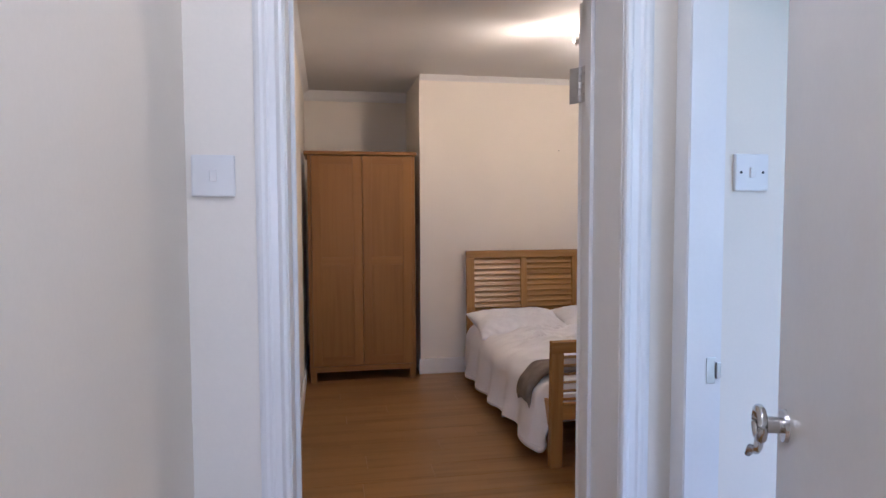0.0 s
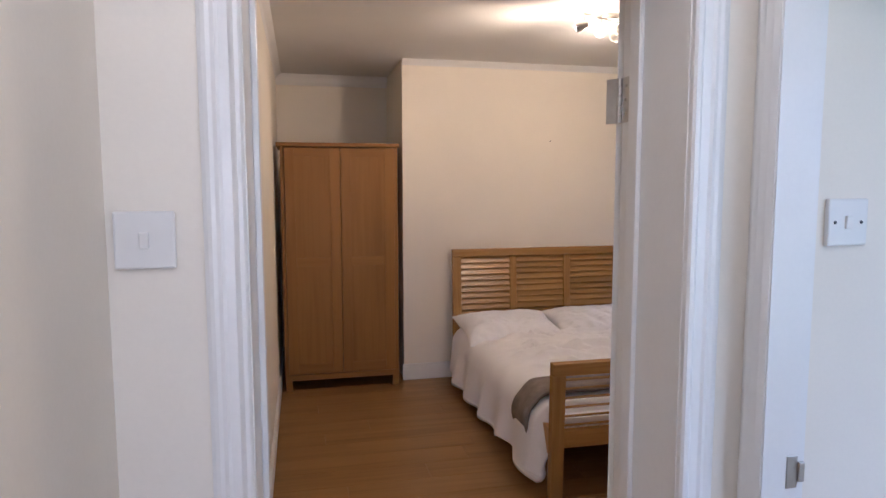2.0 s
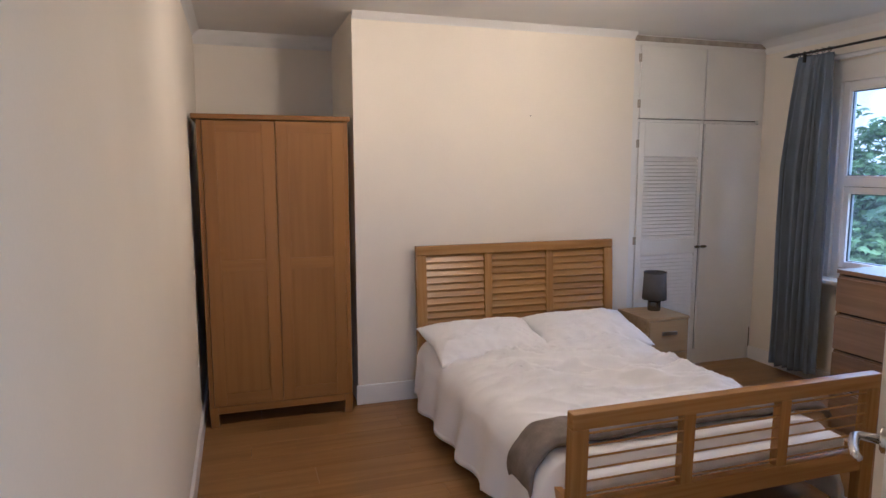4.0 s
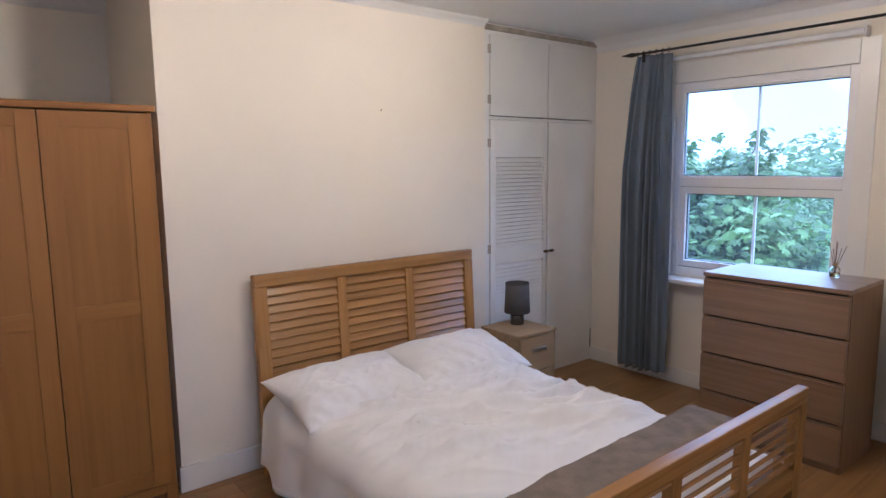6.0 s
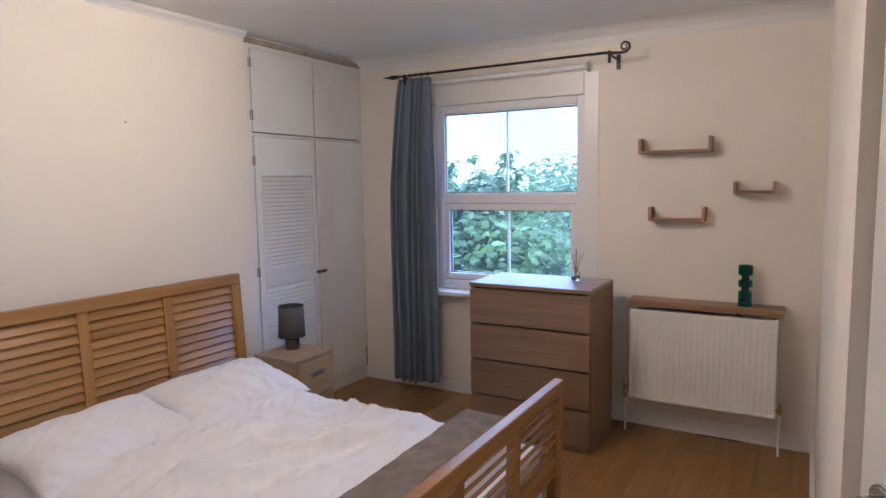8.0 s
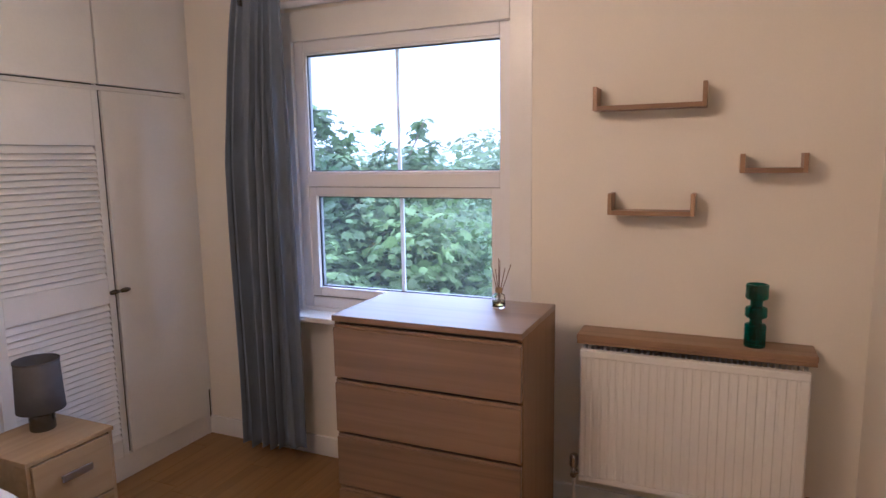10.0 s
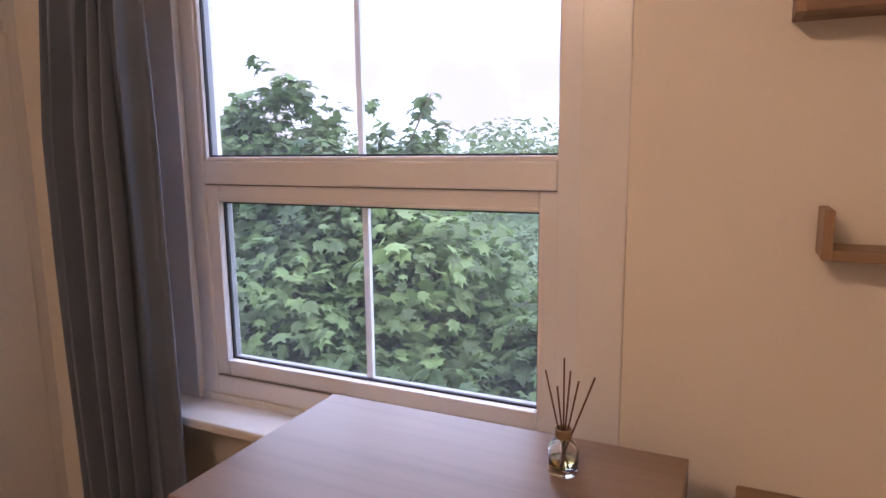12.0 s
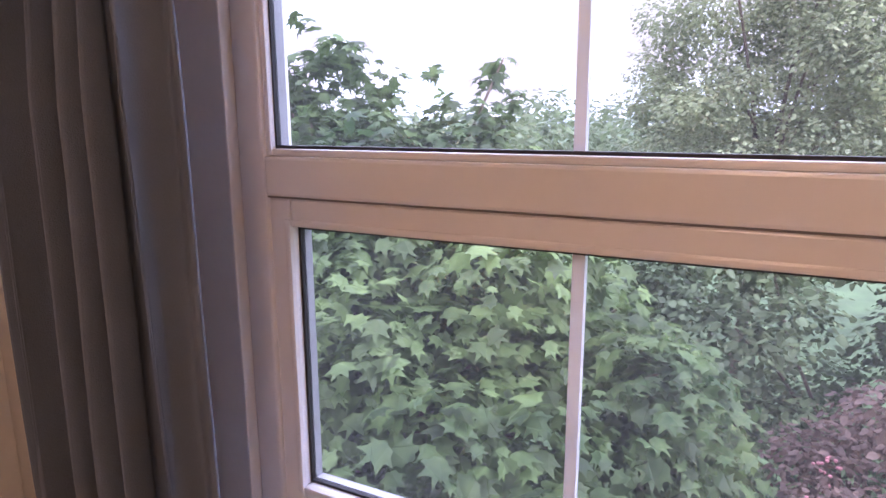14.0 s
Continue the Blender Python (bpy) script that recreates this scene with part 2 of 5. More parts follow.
PANE = pane_glass("window_pane")
BULB = glowing("warm_bulb", (1.0, 0.80, 0.52), 22.0)
HALL_GLOBE = glowing("hall_fill_globe", (1.0, 0.86, 0.68), 4.0)
MAPLE = leaf_material("maple_leaf", (0.042, 0.082, 0.03), (0.15, 0.21, 0.07), 0.5)
GARDEN = leaf_material("garden_tree_leaf", (0.16, 0.195, 0.105), (0.33, 0.365, 0.19), 0.4)
BRONZE = material("dark_bronze", (0.10, 0.085, 0.06), 0.3, 0.9, 0.15, 30)
DARK_CHROME = material("dark_chrome", (0.14, 0.135, 0.13), 0.2, 1.0, 0.1, 30)
SHRUB = leaf_material("shrub_leaf", (0.06, 0.092, 0.042), (0.14, 0.18, 0.085), 0.42)
FAR_LEAF = leaf_material("far_foliage", (0.095, 0.13, 0.06), (0.165, 0.21, 0.10), 0.25)
RED_LEAF = leaf_material("russet_leaf", (0.075, 0.047, 0.038), (0.15, 0.10, 0.075))
PINK = material("pink_petal", (0.42, 0.17, 0.18), 0.7)
BARK = material("bark", (0.12, 0.09, 0.065), 0.9, 0, 0.3, 12, 0.6, 60)
GRASS = material("rough_grass", (0.06, 0.10, 0.035), 0.9, 0, 0.3, 1.5, 0.4, 30)
HILL = material("haze_tinted_hill", (0.25, 0.29, 0.28), 0.95, 0, 0.2, 0.02)
RENDER = material("white_masonry_paint", (0.66, 0.65, 0.63), 0.7, 0, 0.06, 3, 0.3, 80)

# ---- building helpers ----
def box(bm, x0, x1, y0, y1, z0, z1, bevel=0.0):
    made = bmesh.ops.create_cube(bm, size=1.0)["verts"]
    for v in made:
        v.co = Vector(((x0 + x1) / 2 + v.co.x * (x1 - x0), (y0 + y1) / 2 + v.co.y * (y1 - y0), (z0 + z1) / 2 + v.co.z * (z1 - z0)))
    if bevel:
        edges = list({e for v in made for e in v.link_edges})
        bmesh.ops.bevel(bm, geom=edges, offset=bevel, segments=2, profile=0.6, affect="EDGES")
    return made


def boxed(*args, **kw):
    bm = bmesh.new()
    box(bm, *args, **kw)
    return bm


def rod(bm, a, b, r, r2=None, segments=16, caps=True):
    a, b = Vector(a), Vector(b)
    m = Matrix.Translation((a + b) / 2) @ (b - a).to_track_quat("Z", "Y").to_matrix().to_4x4()
    return bmesh.ops.create_cone(bm, cap_ends=caps, segments=segments, radius1=r, radius2=r if r2 is None else r2, depth=(b - a).length, matrix=m)["verts"]


def lathe(bm, profile, x, y, segments=24):
    """A turned solid from rows of radius and height about the upright axis at x, y."""
    rings = [[bm.verts.new((x + r * math.cos(2 * math.pi * k / segments), y + r * math.sin(2 * math.pi * k / segments), z)) for k in range(segments)]
             for r, z in profile]
    for lower, upper in zip(rings, rings[1:]):
        for k in range(segments):
            j = (k + 1) % segments
            bm.faces.new((lower[k], lower[j], upper[j], upper[k]))
    bm.faces.new(rings[0][::-1])
    bm.faces.new(rings[-1])
    return bm


def tube(bm, points, r, segments=10):
    """A round bar swept along points."""
    points = [Vector(p) for p in points]
    rings = []
    for k, p in enumerate(points):
        along = (points[min(k + 1, len(points) - 1)] - points[max(k - 1, 0)]).normalized()
        side = along.cross(Vector((0, 0, 1)))
        side = side.normalized() if side.length > 0.1 else along.cross(Vector((1, 0, 0))).normalized()
        up = side.cross(along)
        rr = r[k] if isinstance(r, list) else r
        rings.append([bm.verts.new(p + rr * (side * math.cos(2 * math.pi * q / segments) + up * math.sin(2 * math.pi * q / segments))) for q in range(segments)])
    for lower, upper in zip(rings, rings[1:]):
        for q in range(segments):
            j = (q + 1) % segments
            bm.faces.new((lower[q], lower[j], upper[j], upper[q]))
    bm.faces.new(rings[0][::-1])
    bm.faces.new(rings[-1])
    return bm


def prism(bm, outline, axis, a, b):
    """A straight moulding: an outline in the two other axes, drawn from a to b along one axis."""
    def at(p, v):
        q = list(p)
        q.insert(axis, v)
        return bm.verts.new(q)
    near, far = [at(p, a) for p in outline], [at(p, b) for p in outline]
    count = len(outline)
    for k in range(count):
        j = (k + 1) % count
        bm.faces.new((near[k], near[j], far[j], far[k]))
    bm.faces.new(near[::-1])
    bm.faces.new(far)
    return bm


def thing(name, at, label, category, group="", kind=""):
    ob = new(name)
    ob.empty_display_size = 0.1
    ob.location = at
    return tagged(ob, label, category, group, kind)


def mesh_of(name, bm, mat, smooth=False, fix=True):
    if fix:
        bmesh.ops.recalc_face_normals(bm, faces=bm.faces)
    me = bpy.data.meshes.new(name)
    bm.to_mesh(me)
    bm.free()
    me.materials.append(mat)
    if smooth:
        me.polygons.foreach_set("use_smooth", [True] * len(me.polygons))
    return me


def part(name, bm, mat, parent, label="", smooth=False, fix=True):
    """Links a bmesh, made in the world's coordinates, as one mesh under a thing or under a part."""
    me = mesh_of(name, bm, mat, smooth, fix)
    ob = new(name, me)
    ob.parent = parent
    top = parent
    while top.parent:
        top = top.parent
    ob.matrix_parent_inverse = Matrix.Translation(top.location).inverted() if parent is top else Matrix()
    return tagged(ob, label)


def solid(name, bm, mat, label, category, group="", kind="", smooth=False):
    """A thing of one mesh."""
    return tagged(new(name, mesh_of(name, bm, mat, smooth)), label, category, group, kind)


def turned(bm, pivot, degrees, axis="Z"):
    bmesh.ops.rotate(bm, verts=bm.verts, cent=pivot, matrix=Matrix.Rotation(radians(degrees), 3, axis))
    return bm

# ---- the room's plan ----
CEIL = 2.61
WIN_X = 4.385          # inner face of the window wall
BED_Y = 5.335          # face of the chimney breast behind the bed
SIDE_Y = 2.09          # wall beside the radiator
DOOR_Y0, DOOR_Y1 = 1.33, 1.575   # wall with the bedroom door
OUT_X = WIN_X + 0.16
WY0, WY1, WZ0, WZ1 = 3.50, 4.675, 0.82, 2.215   # window opening


def wall(name, boxes, label="white painted plaster wall with faint marks"):
    bm = bmesh.new()
    for b in boxes:
        box(bm, *b)
    return solid(name, bm, WALL, label, "wall", kind="structure")


wall("wall_left", [(-0.15, 0.0, DOOR_Y1, 6.35, 0, CEIL)])
wall("wall_alcove", [(0.0, 1.003, 6.25, 6.35, 0, CEIL)])
wall("wall_breast", [(1.003, 3.12, BED_Y, 6.35, 0, CEIL)], "white chimney breast wall behind the bed")
wall("wall_behind_cupboard", [(3.12, WIN_X, 6.25, 6.35, 0, CEIL)])
wall("wall_window", [(WIN_X, OUT_X, 2.09, WY0, 0, CEIL), (WIN_X, OUT_X, WY1, 6.35, 0, CEIL),
                     (WIN_X, OUT_X, WY0, WY1, 0, 0.69), (WIN_X, OUT_X, WY0, WY1, WZ1, CEIL)], "white painted wall round the sash window")
wall("wall_side", [(1.52, OUT_X, DOOR_Y1 + 0.002, SIDE_Y, 0, CEIL)], "white painted wall beside the radiator")
wall("wall_door", [(-0.15, 0.075, DOOR_Y0, DOOR_Y1, 0, CEIL), (0.935, 1.13, DOOR_Y0, DOOR_Y1, 0, CEIL), (1.13, 4.685, 1.275, DOOR_Y1, 0, CEIL),
                   (0.075, 0.935, DOOR_Y0, DOOR_Y1, 2.07, CEIL)], "white painted wall round the bedroom door")
# hall and the rooms off it
wall("wall_hall_left", [(-0.21, -0.11, 0.10, DOOR_Y0, 0, CEIL)], "white painted hall wall")
wall("wall_hall_right", [(1.06, 1.13, 0.0, 0.47, 0, CEIL), (1.06, 1.13, 1.268, DOOR_Y0 - 0.001, 0, CEIL), (1.06, 1.13, 0.47, 1.268, 2.06, CEIL)], "white painted hall wall with a doorway")
wall("wall_landing", [(-0.21, -0.13, 0.0, 0.10, 0, CEIL), (0.645, 1.06, 0.0, 0.10, 0, CEIL), (-0.13, 0.645, 0.0, 0.10, 2.06, CEIL)], "white painted wall round the hall door")
# walls out of view; their window openings are made up to admit daylight
wall("wall_back_room", [(-1.7, -1.6, -2.4, 0.1, 0, CEIL), (1.06, 1.13, -2.4, 0.0, 0, CEIL), (-1.6, -0.21, 0.0, 0.1, 0, CEIL),
                        (-1.7, -0.6, -2.5, -2.4, 0, CEIL), (0.7, 1.13, -2.5, -2.4, 0, CEIL), (-0.6, 0.7, -2.5, -2.4, 0, 0.9), (-0.6, 0.7, -2.5, -2.4, 2.2, CEIL)])
wall("wall_next_room", [(WIN_X, OUT_X, -0.7, 1.275, 0, CEIL), (1.13, 1.45, -0.7, -0.6, 0, CEIL), (4.05, WIN_X, -0.7, -0.6, 0, CEIL),
                        (1.45, 4.05, -0.7, -0.6, 0, 0.6), (1.45, 4.05, -0.7, -0.6, 2.35, CEIL)])
bm = bmesh.new()
box(bm, -1.7, OUT_X, -2.5, 6.35, CEIL, CEIL + 0.12)
for outline, axis, a, b in (
    ([(BED_Y, CEIL - 0.045), (BED_Y, CEIL), (BED_Y - 0.045, CEIL), (BED_Y - 0.035, CEIL - 0.012), (BED_Y - 0.012, CEIL - 0.03)], 0, 1.003, 3.12),
    ([(6.25, CEIL - 0.09), (6.25, CEIL), (6.17, CEIL), (6.185, CEIL - 0.03), (6.22, CEIL - 0.07)], 0, 0.0, 1.003),
    ([(SIDE_Y, CEIL - 0.05), (SIDE_Y + 0.012, CEIL - 0.03), (SIDE_Y + 0.035, CEIL - 0.012), (SIDE_Y + 0.05, CEIL), (SIDE_Y, CEIL)], 0, 1.52, WIN_X),
):
    prism(bm, outline, axis, a, b)
prism(bm, [(0.0, CEIL - 0.05), (0.012, CEIL - 0.03), (0.035, CEIL - 0.012), (0.05, CEIL), (0.0, CEIL)], 1, DOOR_Y1, 6.25)
prism(bm, [(WIN_X, CEIL - 0.09), (WIN_X, CEIL), (WIN_X - 0.11, CEIL), (WIN_X - 0.07, CEIL - 0.016), (WIN_X - 0.025, CEIL - 0.045)], 1, SIDE_Y, 5.38)
solid("ceiling", bm, CEILING, "white painted ceiling with a shallow coved edge", "ceiling", kind="structure")

# skirting boards
def skirting(name, x0, x1, y0, y1, h=0.135):
    bm = boxed(x0, x1, y0, y1, 0, h, bevel=0.004)
    return solid(name, bm, GLOSS, "white gloss painted skirting board", "skirting", kind="structure")


skirting("baseboard", 1.003 - 0.014, 3.12, BED_Y - 0.018, BED_Y)
skirting("baseboard", 0.0, 0.018, DOOR_Y1 + 0.02, 6.25, 0.11)
skirting("baseboard", 1.52, WIN_X, SIDE_Y, SIDE_Y + 0.02, 0.15)
skirting("baseboard", WIN_X - 0.016, WIN_X, SIDE_Y + 0.02, 5.38, 0.11)
skirting("baseboard", -0.11, -0.092, 0.10, DOOR_Y0, 0.13)

# ---- door frames ----
def architrave_outline(a, b, face, out):
    """A fluted moulding across a..b, standing out from face towards out."""
    w = b - a
    depth = [0.0, 0.014, 0.019, 0.020, 0.016, 0.010, 0.010, 0.0135, 0.0115, 0.0125, 0.010, 0.006, 0.0]
    spots = [0.0, 0.0, 0.06, 0.16, 0.23, 0.30, 0.52, 0.60, 0.70, 0.80, 0.90, 1.0, 1.0]
    return [(a + w * s, face + out * d) for s, d in zip(spots, depth)]


frame_1 = thing("door_frame", (0.5, DOOR_Y0, 0), "white gloss painted door frame with fluted mouldings", "door frame", kind="structure")
part("lining", boxed(0.075, 0.105, DOOR_Y0 - 0.002, DOOR_Y1 + 0.002, 0, 2.04), GLOSS, frame_1)
part("lining", boxed(0.905, 0.935, DOOR_Y0 - 0.002, DOOR_Y1 + 0.002, 0, 2.04), GLOSS, frame_1)
part("head", boxed(0.075, 0.935, DOOR_Y0 - 0.002, DOOR_Y1 + 0.002, 2.04, 2.07), GLOSS, frame_1)
bm = bmesh.new()
box(bm, 0.105, 0.117, DOOR_Y1 - 0.085, DOOR_Y1 - 0.045, 0, 2.03, bevel=0.003)
part("stop", bm, GLOSS, frame_1)
bm = bmesh.new()
box(bm, 0.893, 0.905, DOOR_Y1 - 0.085, DOOR_Y1 - 0.045, 0, 2.03, bevel=0.003)
part("stop", bm, GLOSS, frame_1)
part("architrave", prism(bmesh.new(), architrave_outline(0.103, 0.036, DOOR_Y0, -1), 2, 0, 2.10), GLOSS, frame_1)
part("architrave", prism(bmesh.new(), architrave_outline(0.907, 0.985, DOOR_Y0, -1), 2, 0, 2.10), GLOSS, frame_1)
bm = bmesh.new()
box(bm, 0.036, 0.985, DOOR_Y0 - 0.02, DOOR_Y0, 2.043, 2.115, bevel=0.004)
part("architrave", bm, GLOSS, frame_1)

frame_2 = thing("door_frame", (1.09, 1.26, 0), "white gloss painted side door frame with a metal strike plate", "door frame", kind="structure")
part("lining", boxed(1.045, 1.138, 1.255, 1.268, 0, 2.05), GLOSS, frame_2)
part("lining", boxed(1.045, 1.138, 0.47, 0.483, 0, 2.05), GLOSS, frame_2)
part("head", boxed(1.045, 1.138, 0.483, 1.255, 2.037, 2.05), GLOSS, frame_2)
part("architrave", prism(bmesh.new(),
     [(1.06, 1.258), (1.042, 1.258), (1.036, 1.27), (1.044, 1.278), (1.036, 1.29), (1.046, 1.298), (1.04, 1.31), (1.05, 1.318), (1.05, 1.329), (1.06, 1.329)], 2, 0, 2.11), GLOSS, frame_2)
strike = part("strike_plate", boxed(1.098, 1.122, 1.2525, 1.2548, 1.005, 1.07, bevel=0.001), NICKEL, frame_2, "small satin metal strike plate")
part("keeper", boxed(1.122, 1.134, 1.247, 1.2548, 1.018, 1.058, bevel=0.002), NICKEL, strike)

frame_3 = thing("door_frame", (0.25, 0.05, 0), "white painted hall door frame", "door frame", kind="structure")
part("lining", boxed(-0.13, -0.108, 0.0, 0.102, 0, 2.04), GLOSS, frame_3)
part("lining", boxed(0.623, 0.645, 0.0, 0.102, 0, 2.04), GLOSS, frame_3)
part("head", boxed(-0.13, 0.645, 0.0, 0.102, 2.04, 2.06), GLOSS, frame_3)


def lever(parent, at, ux, uy, side, along):
    """A lever handle on a round rose: side is the way out of the door, along the way the lever points."""
    x, y, z = at
    out, run = Vector((ux, uy, 0)) * side, Vector((*along, 0))
    base = Vector(at)
    bm = bmesh.new()
    rod(bm, base, base + out * 0.008, 0.027, 0.026, 28)
    rod(bm, base + out * 0.008, base + out * 0.011, 0.022, 0.02, 28)
    rose = part("rose", bm, CHROME, parent, "round satin chrome rose", smooth=False)
    bm = bmesh.new()
    tube(bm, [base + out * 0.01, base + out * 0.045, base + out * 0.052 + run * 0.012, base + out * 0.052 + run * 0.06, base + out * 0.047 + run * 0.105, base + out * 0.04 + run * 0.12],
         [0.010, 0.009, 0.0095, 0.009, 0.008, 0.007], 12)
    part("lever", bm, CHROME, rose, "curved chrome lever", smooth=True)


def round_pull(parent, at, out, run):
    """A round chrome knob with a dark dished face, and a curved tongue below it."""
    base, up = Vector(at), Vector((0, 0, 1))
    bm = bmesh.new()
    rod(bm, base, base + out * 0.006, 0.026, 0.025, 28)
    rod(bm, base + out * 0.006, base + out * 0.030, 0.012, 0.014, 20)
    rose = part("rose", bm, CHROME, parent, "round satin chrome rose")
    bm = bmesh.new()
    hub = base + out * 0.038
    tube(bm, [hub + 0.024 * (run * math.cos(a) + up * math.sin(a)) for a in [2 * math.pi * q / 36 for q in range(37)]], 0.0075, 12)
    part("rim", bm, CHROME, rose, "bright chrome rim", smooth=True)
    bm = bmesh.new()
    rod(bm, base + out * 0.030, hub, 0.022, 0.0235, 28)
    part("face", bm, BRONZE, rose, "dark bronze dished face")
    bm = bmesh.new()
    path = [hub - up * 0.028, hub - up * 0.040 + run * 0.006, hub - up * 0.050 + run * 0.020, hub - up * 0.053 + run * 0.036 + out * 0.004, hub - up * 0.066 + run * 0.044 + out * 0.008]
    tube(bm, path, [0.007, 0.0065, 0.007, 0.0075, 0.005], 12)
    part("tongue", bm, CHROME, rose, "curved chrome tongue", smooth=True)


def door_leaf(name, hinge, degrees, width, label, handle_sides, lever_z=1.06, knob=False):
    """A flush door standing open: it runs from the hinge along the angle given."""
    d = thing(name, (hinge[0], hinge[1], 0), label, "door", kind="structure")
    a = radians(degrees)
    run, out = Vector((math.cos(a), math.sin(a), 0)), Vector((-math.sin(a), math.cos(a), 0))
    bm = boxed(0, width, -0.02, 0.02, 0.008, 2.025, bevel=0.0025)
    bmesh.ops.transform(bm, matrix=Matrix.Translation((hinge[0], hinge[1], 0)) @ Matrix.Rotation(a, 4, "Z"), verts=bm.verts)
    part("leaf", bm, GLOSS, d)
    for s in handle_sides:
        at = Vector((hinge[0], hinge[1], lever_z)) + run * (width - 0.055) + out * 0.02 * s
        if knob:
            round_pull(d, at, out * s, run)
        else:
            lever(d, at, out.x, out.y, s, (-run.x, -run.y))
    bm = boxed(width - 0.0005, width + 0.0015, -0.011, 0.011, lever_z - 0.08, lever_z + 0.08, bevel=0.0005)
    bmesh.ops.transform(bm, matrix=Matrix.Translation((hinge[0], hinge[1], 0)) @ Matrix.Rotation(a, 4, "Z"), verts=bm.verts)
    part("latch_plate", bm, NICKEL, d)
    return d


door_1 = door_leaf("door_1", (0.62, 0.125), 64, 0.72, "white flush hall door standing open, with a round chrome knob", (1,), 1.09, True)
door_2 = door_leaf("door_2", (0.925, 1.605), 36.5, 0.74, "white bedroom door standing wide open, with a chrome lever", (1,), 1.07)
bm = bmesh.new()
box(bm, 0.9035, 0.905, DOOR_Y1 - 0.03, DOOR_Y1 + 0.002, 1.735, 1.835, bevel=0.0005)
hinge_1 = part("hinge", bm, NICKEL, door_2, "satin metal butt hinge")
bm = bmesh.new()
for k in range(5):
    rod(bm, (0.9, DOOR_Y1 + 0.008, 1.735 + 0.02 * k + 0.001), (0.9, DOOR_Y1 + 0.008, 1.735 + 0.02 * k + 0.019), 0.0065)
part("knuckle", bm, NICKEL, hinge_1)
bm = bmesh.new()
for k in range(3):
    rod(bm, (0.9035, DOOR_Y1 - 0.017 + 0.004 * (k % 2), 1.755 + 0.03 * k), (0.9025, DOOR_Y1 - 0.017 + 0.004 * (k % 2), 1.755 + 0.03 * k), 0.0035, segments=10)
part("screws", bm, CHROME, hinge_1)
bm = boxed(0.9, 0.9 + 0.03, DOOR_Y1 + 0.010, DOOR_Y1 + 0.0115, 1.735, 1.835)
part("leaf_plate", turned(bm, (0.9, DOOR_Y1 + 0.01, 1.78), 128), NICKEL, hinge_1)


def switch(x, y, z, label, screws):
    """A square switch plate on a wall that faces down the y axis."""
    s = thing("light_switch", (x, y, z), label, "light switch")
    part("plate", boxed(x - 0.0455, x + 0.0455, y - 0.011, y, z - 0.0455, z + 0.0455, bevel=0.004), PLASTIC, s)
    part("rocker", turned(boxed(x - 0.007, x + 0.007, y - 0.0155, y - 0.009, z - 0.0125, z + 0.0125, bevel=0.0012), (x, y - 0.012, z), 6, "X"), PLASTIC, s)
    if screws:
        for side in (-1, 1):
            bm = bmesh.new()
            rod(bm, (x + side * 0.03, y - 0.0105, z), (x + side * 0.03, y - 0.0118, z), 0.0035, segments=12)
            part("screw", bm, DARK_GAP, s)
    return s


switch(-0.052, DOOR_Y0, 1.508, "square white plastic light switch beside the bedroom door", False)
switch(1.218, 1.275, 1.522, "square white light switch with two dark screws in the side room", True)

# ---- window ----
FX = 4.405     # face of the fixed frame
window_1 = thing("window_1", (FX, 4.09, WZ0), "white plastic double-glazed window, fixed pane above, closed top-hung sash below", "window", kind="structure")


def pane(x, y0, y1, z0, z1):
    """One sheet of glass that faces the room."""
    bm = bmesh.new()
    bm.faces.new([bm.verts.new(p) for p in ((x, y0, z0), (x, y0, z1), (x, y1, z1), (x, y1, z0))])
    return bm


def ring(x0, x1, y0, y1, z0, z1, w, bevel=0.005, wb=None):
    """A mitred rectangular frame in the plane of the window wall."""
    bm = bmesh.new()
    wb = w if wb is None else wb
    box(bm, x0, x1, y0, y0 + w, z0, z1, bevel)
    box(bm, x0, x1, y1 - w, y1, z0, z1, bevel)
    box(bm, x0 + 0.0004, x1, y0 + w, y1 - w, z0, z0 + wb, bevel)
    box(bm, x0 + 0.0004, x1, y0 + w, y1 - w, z1 - w, z1, bevel)
    return bm


part("window_frame", ring(FX, FX + 0.07, WY0, WY1, WZ0 + 0.012, WZ1, 0.058, 0.006), UPVC, window_1)
part("transom", boxed(FX - 0.001, FX + 0.07, WY0 + 0.058, WY1 - 0.058, 1.478, 1.545, bevel=0.006), UPVC, window_1)
part("glazing_bead", ring(FX + 0.006, FX + 0.03, 3.548 - 0.006, 4.617, 1.545, 2.158, 0.012, 0.004), UPVC, window_1)
part("gasket", ring(FX + 0.018, FX + 0.026, 3.552, 4.608, 1.556, 2.148, 0.006, 0), GASKET, window_1)
pane_1 = part("pane", pane(FX + 0.028, 3.548, 4.612, 1.553, 2.15), PANE, window_1, fix=False)
pane_2 = part("pane", pane(FX + 0.052, 3.548, 4.612, 1.553, 2.15), PANE, window_1, fix=False)
part("glazing_bar", boxed(FX + 0.033, FX + 0.047, 4.084, 4.100, 1.556, 2.147), UPVC, window_1)
part("spacer", ring(FX + 0.031, FX + 0.050, 3.551, 4.609, 1.556, 2.147, 0.005, 0), SPACER, window_1)
sash = part("sash", ring(FX + 0.010, FX + 0.066, 3.552, 4.624, 0.892, 1.476, 0.050, 0.006), UPVC, window_1)
part("sash_bead", ring(FX + 0.0075, FX + 0.026, 3.5885, 4.5875, 0.9285, 1.4395, 0.0125, 0.004), UPVC, sash)
